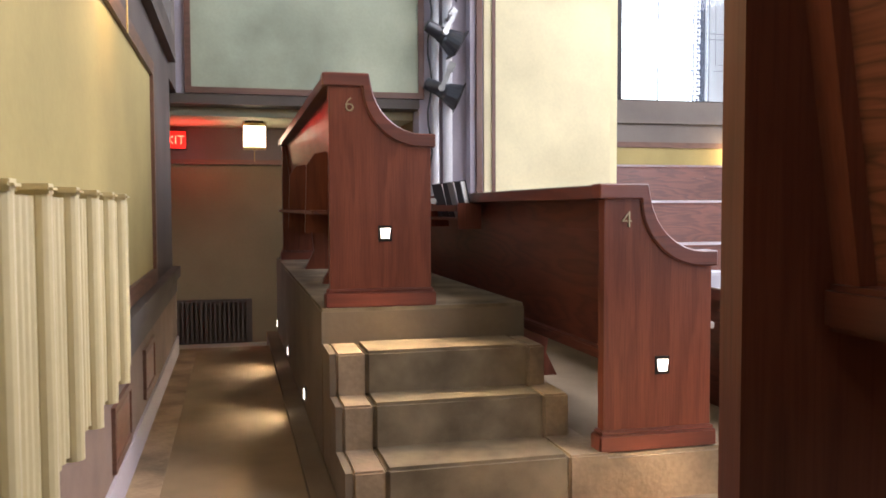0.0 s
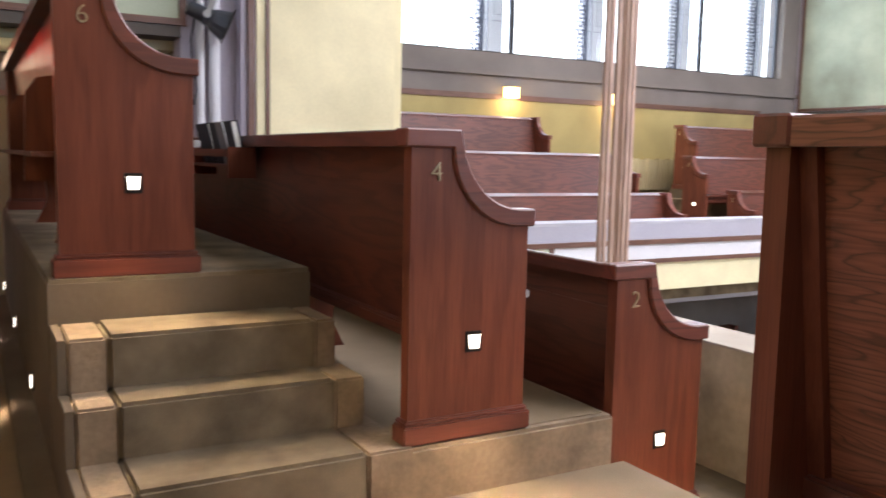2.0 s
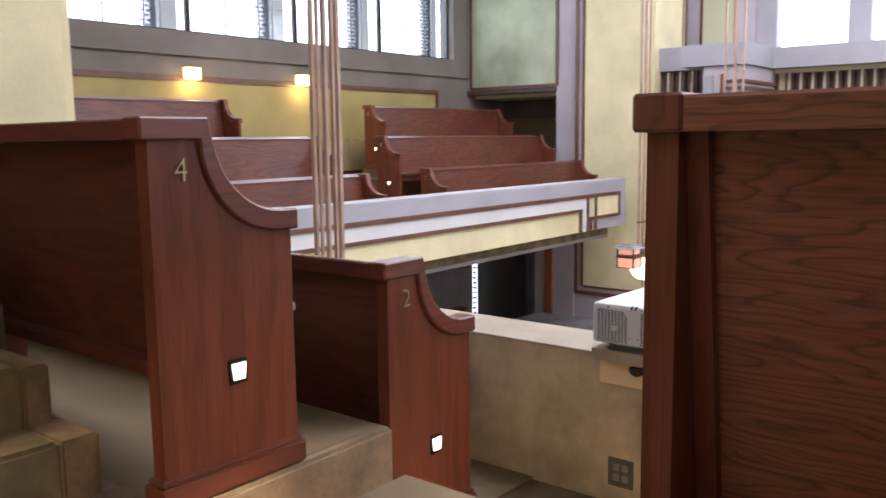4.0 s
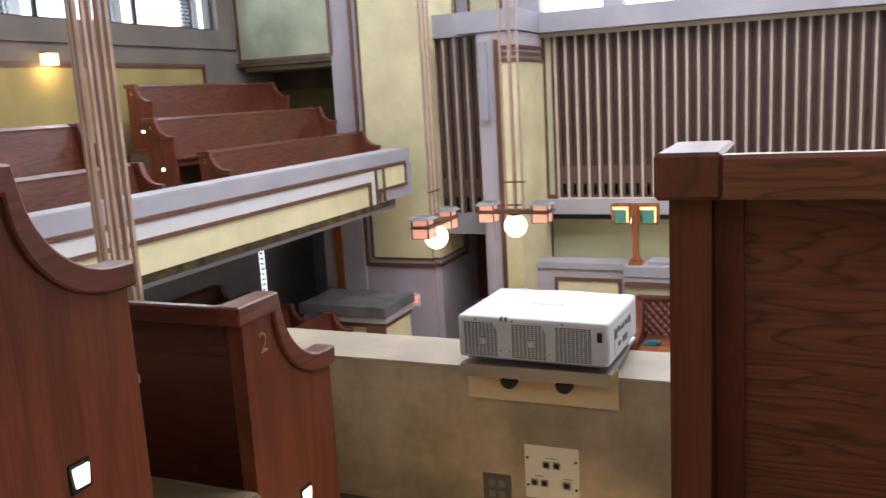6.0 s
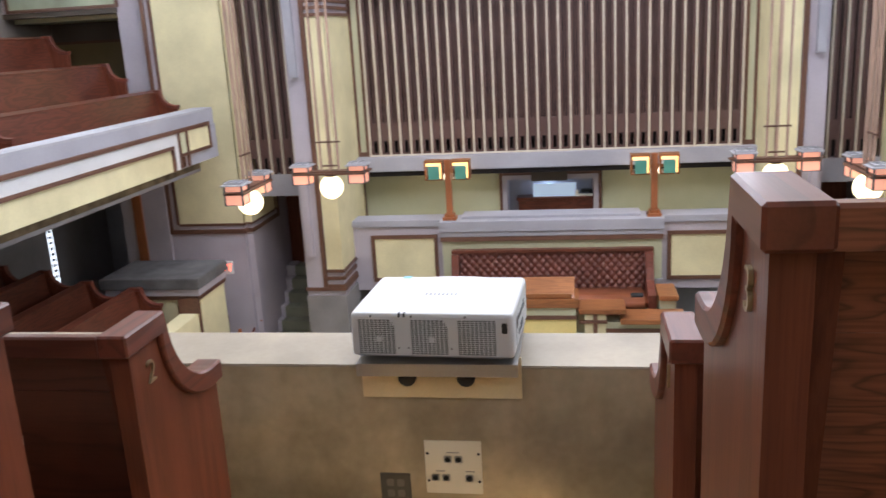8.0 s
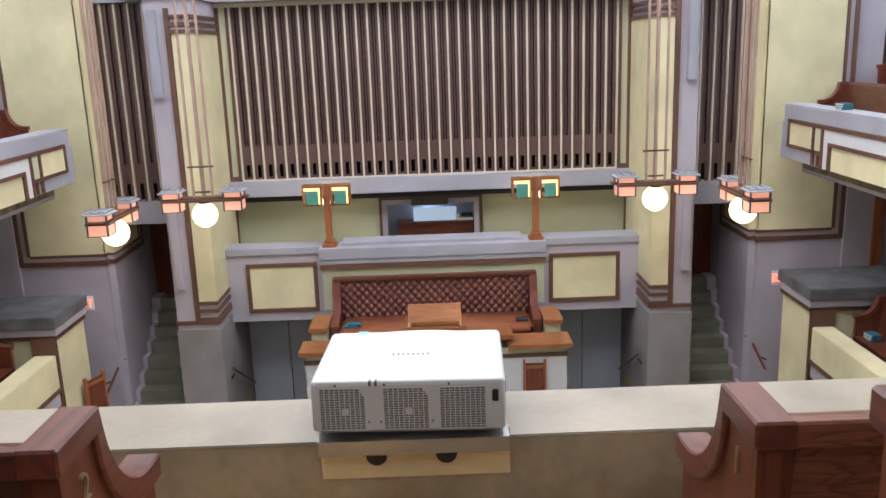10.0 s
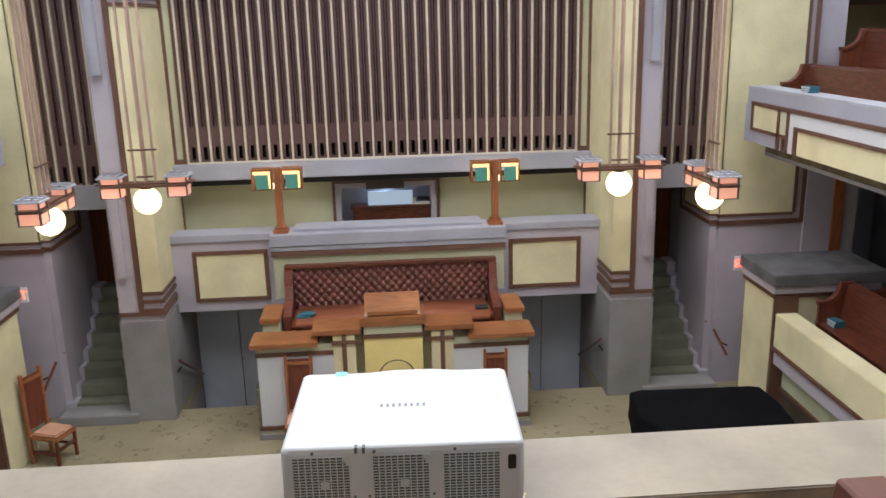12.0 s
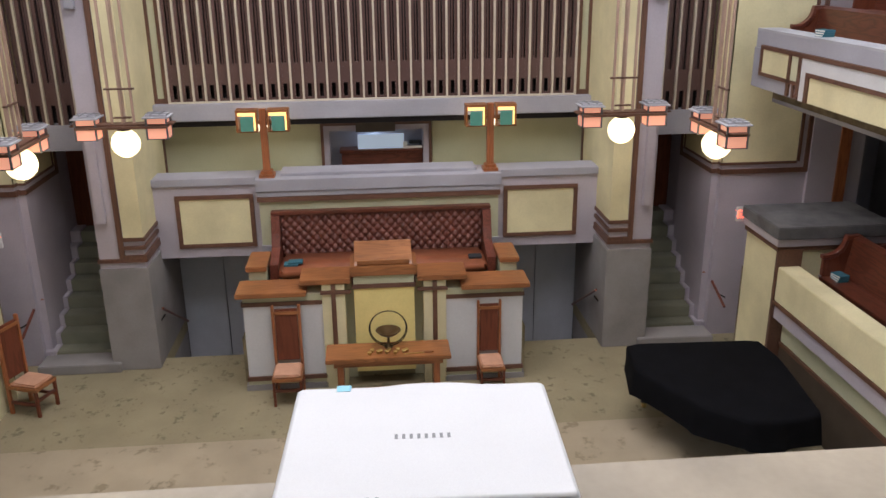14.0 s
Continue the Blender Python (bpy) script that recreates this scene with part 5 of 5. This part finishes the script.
# ---- west balcony: projector and fittings ----
proj = thing("projector", "white video projector with three grey grilles on a steel bracket", "projector", pose(1.754, 0.011, 0.334, 0, 0, -2.4))
D, W, Hh = 0.20, 0.258, 0.156
bm = bmesh.new()
rings = []
for inset, z in ((0.012, 0.012), (0.003, 0.016), (0.0, 0.022), (0.0, Hh - 0.012), (0.003, Hh - 0.004), (0.010, Hh)):
    ring = []
    for sx, sy, a0 in ((1, 1, 0), (-1, 1, 90), (-1, -1, 180), (1, -1, 270)):
        for q in range(7):
            a = radians(a0 + q * 15)
            ring.append(bm.verts.new((sx * (D - 0.018) + (0.018 - inset) * math.cos(a), sy * (W - 0.018) + (0.018 - inset) * math.sin(a), z)))
    for q in range(1, 16):      # the rear swells round the lens
        y = -(W - 0.018) + q * (W - 0.018) / 8
        ring.append(bm.verts.new((D - inset + 0.013 * math.exp(-((y + 0.02) / 0.085) ** 4), y, z)))
    rings.append(ring)
bm.faces.new(rings[0][::-1])
bm.faces.new(rings[-1])
for lo, hi in zip(rings, rings[1:]):
    for q in range(len(lo)):
        bm.faces.new((lo[q], lo[(q + 1) % len(lo)], hi[(q + 1) % len(lo)], hi[q]))
casing = part("casing", bm, CASE, proj, "white plastic casing")
casing.data.polygons.foreach_set("use_smooth", [f.area < 0.004 for f in casing.data.polygons])
part("seam", boxes((-D - 0.001, D + 0.001, -W + 0.021, W - 0.021, 0.0145, 0.0165)), plain("seam_grey", (0.35, 0.35, 0.36), 0.6), proj)
MESH_GREY = plain("grille_grey", (0.10, 0.105, 0.11), 0.5)
for y0, y1 in ((0.113, 0.233), (-0.055, 0.064), (-0.205, -0.085)):
    g = part("grille", boxes((-D - 0.0015, -D + 0.004, y0, y1, 0.022, 0.137)), MESH_GREY, proj, "dark grille behind white bars")
    bm = bmesh.new()
    for k in range(10):
        y = y0 + k * (y1 - y0) / 9
        box(bm, -D - 0.003, -D - 0.001, y - 0.0012, y + 0.0012, 0.021, 0.138)
    for k in range(18):
        z = 0.022 + k * 0.115 / 17
        box(bm, -D - 0.0028, -D - 0.001, y0, y1, z - 0.0009, z + 0.0009)
    if y1 > 0:
        c = (y0 + y1) / 2
        box(bm, -D - 0.0035, -D - 0.001, c - 0.016, c + 0.002, 0.062, 0.080)
        box(bm, -D - 0.0032, -D - 0.001, y0 - 0.002, y0 + 0.014, 0.127, 0.138)
        box(bm, -D - 0.0032, -D - 0.001, y0 - 0.002, y0 + 0.007, 0.118, 0.128)
    part("grille_mesh", bm, CASE, g)
for y in (0.104, 0.073, -0.064):
    part("screw", lathe([(0.003, 0), (0.003, 0.002), (0.001, 0.003)], 8), MESH_GREY, proj).matrix_basis = pose(-D + 0.001, y, 0.042, 0, -90, 0)
part("switch", boxes((-D - 0.004, -D + 0.002, -0.239, -0.222, 0.095, 0.128), bev=0.002), BLACK, proj)
part("logo_bar", boxes(*[(-0.010, 0.006, 0.048 - k * 0.014, 0.048 - k * 0.014 + 0.006, Hh - 0.001, Hh + 0.0005) for k in range(8)]), plain("logo_grey", (0.20, 0.205, 0.215), 0.5), proj, "grey bars in place of a maker's mark")
part("blue_tag", boxes((D - 0.025, D + 0.002, 0.145, 0.175, Hh - 0.004, Hh + 0.001), bev=0.001), plain("blue_tag", (0.25, 0.58, 0.72), 0.5), proj, "pale blue sticker")
for y in (0.098, 0.082):
    part("catch", boxes((-D - 0.003, -D + 0.012, y - 0.003, y + 0.003, Hh - 0.012, Hh + 0.001)), MESH_GREY, proj)
for y in (0.19, 0.06, -0.11):
    part("screw", lathe([(0.0035, 0), (0.0035, 0.003), (0.001, 0.004)], 8), MESH_GREY, proj).matrix_basis = pose(-D + 0.001, y, 0.146, 0, -90, 0)
part("side_panel", boxes((-0.13, 0.10, -W - 0.0015, -W + 0.002, 0.03, 0.125), bev=0.001), plain("panel_white", (0.62, 0.62, 0.63), 0.5), proj, "pale connector panel")
for x0, x1, z0, z1 in ((-0.125, -0.10, 0.085, 0.118), (-0.085, -0.070, 0.10, 0.118), (-0.06, -0.045, 0.10, 0.112), (-0.03, 0.0, 0.095, 0.112), (0.02, 0.05, 0.095, 0.112), (0.065, 0.09, 0.09, 0.115), (-0.08, -0.05, 0.05, 0.065), (-0.02, 0.04, 0.045, 0.068)):
    part("port", boxes((x0, x1, -W - 0.0035, -W + 0.001, z0, z1), bev=0.001), MESH_GREY, proj)
for x in (-0.14, 0.14):
    for y in (-0.2, 0.2):
        part("foot", lathe([(0.018, 0), (0.018, 0.012), (0.014, 0.016)], 12), BLACK, proj).matrix_basis = pose(x, y, -0.002)

bracket = thing("projector_bracket", "steel projector shelf hooked over the balcony front", "bracket")
part("shelf", boxes((1.545, 1.96, -0.247, 0.262, 0.322, 0.329), (1.539, 1.545, -0.247, 0.262, 0.288, 0.329)), STEEL, bracket)
part("wall_plate", boxes((1.612, 1.6215, -0.253, 0.266, 0.184, 0.322)), TAN_METAL, bracket, "tan metal wall plate")
for y in (0.112, -0.078):
    knob = prism(bmesh.new(), [(0.029 * math.cos(a), 0.029 * math.sin(a)) for a in (math.pi + i * math.pi / 12 for i in range(13))], -0.012, 0.012)
    part("knob", knob, BLACK, bracket).matrix_basis = pose(1.60, y, 0.262, 0, 0, 90)

plate = thing("connector_plate", "cream wall plate with five round sockets on the balcony front", "wall plate", pose(P_IN - 0.0005, -0.017, -0.071))
part("cover", boxes((-0.004, 0, -0.095, 0.095, -0.097, 0.097), bev=0.0015), plain("cream_plastic", (0.82, 0.77, 0.66), 0.45), plate)
for y, z in ((0.018, 0.030), (-0.018, 0.030), (0.062, -0.038), (0.026, -0.038), (-0.052, -0.038)):
    sk = part("socket", boxes((-0.007, -0.003, y - 0.013, y + 0.013, z - 0.013, z + 0.013), bev=0.002), STEEL, plate)
    part("socket_hole", lathe([(0.009, 0), (0.009, 0.003), (0.007, 0.004)], 14), BLACK, sk).matrix_basis = pose(-0.006, y, z, 0, -90, 0)
for y in (-0.085, 0.085):
    for z in (0.05, -0.05):
        part("screw", lathe([(0.005, 0), (0.005, 0.002), (0.002, 0.003)], 10), BLACK, plate).matrix_basis = pose(-0.003, y, z, 0, -90, 0)
PRINT = plain("print_grey", (0.35, 0.33, 0.3), 0.6)
for y0, y1, z in ((-0.02, 0.022, 0.052), (0.03, 0.06, -0.016), (-0.07, -0.04, -0.016)):
    part("caption_bar", boxes((-0.0046, -0.0035, y0, y1, z, z + 0.004)), PRINT, plate)
quad = thing("socket_plate", "grey steel plate with four power sockets on the balcony front", "power socket", pose(P_IN - 0.0005, 0.183, -0.153))
part("cover", boxes((-0.004, 0, -0.052, 0.052, -0.055, 0.055), bev=0.0015), plain("grey_steel_plate", (0.16, 0.155, 0.14), 0.45, 0.6), quad)
for y in (-0.018, 0.018):
    for z in (-0.02, 0.02):
        part("socket", boxes((-0.006, -0.003, y - 0.012, y + 0.012, z - 0.013, z + 0.013), bev=0.003), plain("socket_grey", (0.22, 0.21, 0.19), 0.5), quad)


# ---- lamps, radiators, stage lights ----
def wall_lamp(m):
    w = thing("wall_lamp", "small square glass wall lamp glowing amber", "wall lamp", m, "wall lamps")
    part("back_plate", boxes((0, 0.02, -0.07, 0.07, -0.08, 0.1), bev=0.004), IRON, w)
    part("shade", boxes((0.03, 0.15, -0.10, 0.10, -0.075, 0.075), bev=0.008), WALL_LAMP, w, "glowing amber glass")
    part("lid", boxes((0.02, 0.158, -0.105, 0.105, 0.077, 0.084)), BRASS, w)
    part("pull_chain", rod(bmesh.new(), (0.09, 0, -0.075), (0.09, 0, -0.34), 0.003, 6), BRASS, w)
    return w


lamp_one = wall_lamp(WEST @ pose(WALL_W, 0.95, 2.0))
lamp_point("wall_lamp_light", (WALL_W + 0.11, 0.95, 1.86), 4.5, (1.0, 0.70, 0.34), 0.08)
lamp_point("wall_lamp_light", (WALL_W + 0.12, -1.3, 1.79), 0.9, (1.0, 0.70, 0.34), 0.08)
copy_thing(lamp_one, WEST @ pose(WALL_W, -1.3, 1.93))
for m in (NORTH, SOUTH):
    for y in (0.70, -1.25):
        copy_thing(lamp_one, m @ pose(WALL, y, 1.985))
        if m is NORTH:
            lamp_point("wall_lamp_light", m @ Vector((WALL + 0.16, y, 1.90)), 14, (1.0, 0.70, 0.34), 0.08)


def radiator(m, n=7):
    r = thing("radiator", "cream enamelled ribbed radiator hung on the back wall", "radiator", m)
    first, P = None, 0.235
    for k in range(n):
        if first is None:
            bm = bmesh.new()
            front = [(0.118 + 0.02 * abs(math.sin(math.pi * 6 * u / 36)) ** 0.7, 0.002 + (P - 0.004) * u / 36) for u in range(37)]
            ring = [(0.04, 0.002), *front, (0.04, P - 0.002)]
            lo, hi = [[bm.verts.new((x, y, z)) for x, y in ring] for z in (0.0, 0.475)]
            bm.faces.new(lo)
            bm.faces.new(hi[::-1])
            for q in range(len(ring)):
                bm.faces.new((lo[q - 1], hi[q - 1], hi[q], lo[q]))
            bmesh.ops.recalc_face_normals(bm, faces=bm.faces)
            first = part("section", bm, RADIATOR, r)
            rib = rod(bmesh.new(), (0.14, 0.0, -0.01), (0.14, 0.0, 0.485), 0.02, 14)
            rib = part("rib", box(rib, 0.05, 0.165, -0.024, 0.024, 0.478, 0.494, bev=0.006), RADIATOR, first, smooth=False)
        else:
            c = share("section", first, r, pose(0, k * P, 0))
            share("rib", rib, c, I4)
    part("pipe", rod(bmesh.new(), (0.08, -0.05, 0.06), (0.08, n * P + 0.03, 0.06), 0.02), RADIATOR, r)
    part("label_plate", boxes((0.136, 0.141, n * P - 0.10, n * P - 0.06, 0.30, 0.37), bev=0.002), CAPSTONE, r)
    return r


rad = radiator(WEST @ pose(WALL_W, -1.195, 0.60))
copy_thing(rad, NORTH @ pose(WALL, 0.9, 0.60))
for y, z in ((0.85, 0.15), (1.87, 0.18)):
    vent = thing("wall_vent", "dark brown vent door low in the back wall", "vent", pose(WALL_W + 0.022, y, z), "wall vents")
    part("vent_frame", frame_bars(bmesh.new(), "x", 0.0, 0.014, 0.0, 0.48, 0.0, 0.23, 0.03), TRIM_Y, vent)
    part("vent_panel", boxes((0.0, 0.007, 0.03, 0.45, 0.03, 0.20)), OAK_H, vent)

# step lamps along the high terrace
for y, z in ((2.10, 0.118), (3.42, 0.118), (4.80, 0.118)):
    sl = thing("floor_lamp", "small lit step lamp low on the terrace wall", "step lamp", pose(-0.92, y, z), "step lamps")
    part("plate", boxes((-0.008, 0.002, -0.035, 0.035, -0.035, 0.035), bev=0.002), IRON, sl)
    part("lens", boxes((-0.011, -0.006, -0.02, 0.02, -0.026, 0.022), bev=0.002), STEP_LAMP, sl)
    lamp_spot("step_lamp_light", look((-0.975, y, z + 0.03), (-1.6, y - 0.05, 0)), 6.0, (1.0, 0.80, 0.52), 140)
for x, z, watts in ((0.28, 0.47, 10), (1.10, 0.0, 5)):
    lamp_spot("step_lamp_light", look((x, -0.585, z), (x + 0.1, -0.05, z - 0.5)), watts, (1.0, 0.72, 0.38), 125)
for x, y, z, watts in ((-0.65, 1.25, 0.95, 21), (0.24, 0.55, 0.47, 21), (1.05, 0.55, 0.0, 34)):
    lamp_spot("step_lamp_light", look((x, y - 0.05, z), (x - 0.1, y - 0.55, z - 0.6)), watts, (1.0, 0.72, 0.38), 125)

# passage lamp and exit sign
pl = thing("passage_lamp", "square milk-glass ceiling lamp glowing warmly", "ceiling lamp", pose(-1.07, 5.60, 1.83))
part("mount", boxes((-0.08, 0.08, -0.08, 0.08, -0.02, 0.0)), IRON, pl)
part("shade", boxes((-0.095, 0.095, -0.095, 0.095, -0.23, -0.04), bev=0.006), glow("lit_milk_glass", (1.0, 0.84, 0.55), 4.5), pl, "glowing milk-glass box")
part("rim", boxes((-0.10, 0.10, -0.10, 0.10, -0.245, -0.23)), BRASS, pl)
part("rim", boxes((-0.10, 0.10, -0.10, 0.10, -0.045, -0.02)), BRASS, pl)
part("pull_chain", rod(bmesh.new(), (0, 0, -0.245), (0, 0, -0.36), 0.003, 6), BRASS, pl)
lamp_point("passage_light", (-1.07, 5.6, 1.50), 0.42, (1.0, 0.72, 0.38), 0.1)
sign = thing("exit_sign", "red glowing exit sign in the passage", "exit sign", pose(-1.80, 6.13, 1.70))
part("housing", boxes((-0.15, 0.125, -0.01, 0.04, -0.09, 0.09), bev=0.004), BLACK, sign)
part("face", boxes((-0.14, 0.115, -0.013, -0.0105, -0.08, 0.08)), glow("lit_red_face", (1.0, 0.03, 0.015), 0.5), sign, "dim red glowing face")
lettering("letters", "EXIT", 0.115, 0.003, EXIT_RED, sign, pose(-0.012, -0.017, -0.005, 90, 0, 0))
lamp_point("exit_sign_light", (-1.6, 5.75, 1.68), 3.4, (1.0, 0.04, 0.03), 0.08)

SPOT_BLACK = mottled("black_enamel", (0.035, 0.038, 0.046), rough=0.28, big=8, swing=0.2, bump=0.03)
# stage lights on a pole by the north column
pole = thing("lighting_pole", "white pole with three black stage spotlights", "stage lighting")
part("pole", rod(bmesh.new(), (0.43, 4.89, 0.66), (0.43, 4.89, 5.2), 0.032, 14), WHITE, pole)
part("pole", rod(bmesh.new(), (0.54, 4.90, 0.66), (0.54, 4.90, 5.2), 0.042, 14), WHITE, pole)
bm = bmesh.new()
pts = [Vector((0.375 + 0.02 * math.sin(k * 1.3), 4.86, 1.4 + k * 0.12)) for k in range(26)]
for a, b in zip(pts, pts[1:]):
    rod(bm, a, b, 0.008, 6)
part("cable", bm, BLACK, pole)
for z, a, b in ((2.04, 24, -12), (2.50, 30, 4), (2.96, 20, -20)):
    sp = part("spotlight", lathe([(0.03, -0.15), (0.052, -0.14), (0.058, -0.02), (0.066, 0.0), (0.066, 0.03), (0.082, 0.05), (0.115, 0.15), (0.118, 0.16), (0.10, 0.162)], 20), SPOT_BLACK, pole, "black stage spotlight")
    sp.matrix_basis = Matrix.Translation((0.44, 4.72, z)) @ Matrix.Rotation(radians(b), 4, "Z") @ Matrix.Rotation(radians(90 + a), 4, "Y")
    part("colour_frame", boxes((-0.12, 0.12, -0.12, 0.12, 0.16, 0.172), bev=0.003), IRON, sp)
    part("lens", lathe([(0.09, 0.173), (0.088, 0.176), (0.01, 0.18)], 16), BLACK, sp)
    part("yoke", boxes((-0.16, 0.02, -0.105, -0.096, -0.018, 0.018), (-0.16, 0.02, 0.096, 0.105, -0.018, 0.018), (-0.17, -0.158, -0.105, 0.105, -0.018, 0.018)), STEEL, sp)
    part("clamp", boxes((-0.25, -0.17, -0.03, 0.03, -0.03, 0.03), bev=0.006), STEEL, sp)
    part("knob", rod(bmesh.new(), (0, -0.105, 0), (0, -0.135, 0), 0.028, 12), STEEL, sp)

# book racks and hymn books on the pews
rack = thing("book_rack", "small oak hymn-book rack on a pew's back", "book rack", pose(0.0, 2.19, 0.38))
part("ledge", boxes((-0.10, 0.03, 0, 0.69, 0.605, 0.62)), OAK_H, rack)
part("front_bar", boxes((-0.105, -0.093, 0, 0.69, 0.655, 0.69)), OAK_H, rack)
part("side", boxes((-0.10, 0.03, -0.014, 0, 0.56, 0.70)), OAK_V, rack)
part("side", boxes((-0.10, 0.03, 0.69, 0.704, 0.56, 0.70)), OAK_V, rack)
for k in range(5):
    b = thing("hymn_book", "dark hymn book standing in the rack", "book", pose(-0.035, 2.21 + k * 0.135, 1.001, 0, -12 - 2 * (k % 2), 0), "hymn books")
    part("cover", boxes((-0.005, 0.0, 0, 0.115, 0, 0.2), (0.024, 0.029, 0, 0.115, 0, 0.2), (0.0, 0.024, 0.111, 0.115, 0, 0.2)), BOOK[2 if k == 1 else 0], b)
    part("page_block", boxes((0.0, 0.024, 0.004, 0.11, 0.004, 0.195)), PAPER, b)
for m, y in ((NORTH, 3.5), (NORTH, -0.9)):
    for k in range(3):
        solo("hymn_book", boxes((1.02, 1.2, -0.12, 0.1, 0.437 + 0.03 * k, 0.462 + 0.03 * k), bev=0.003), BOOK[(k % 2)], "teal and black hymn book stacked on a far pew", "book", m @ pose(0, y, -0.3), "hymn books")


for x, y, z in ((9.95, -5.18, 0.426), (9.56, -5.58, -2.463)):
    for k in range(3):
        b = thing("hymn_book", "teal hymn book in a small stack", "book", pose(x, y, z + 0.027 * k, 0, 0, 180 + 5 * k), "hymn books")
        part("cover", boxes((-0.09, 0.09, -0.07, 0.07, 0.0, 0.004), (-0.09, 0.09, -0.07, 0.07, 0.021, 0.025), (0.085, 0.09, -0.07, 0.07, 0.004, 0.021)), BOOK[1], b)
        part("page_block", boxes((-0.085, 0.085, -0.066, 0.066, 0.004, 0.021)), PAPER, b)
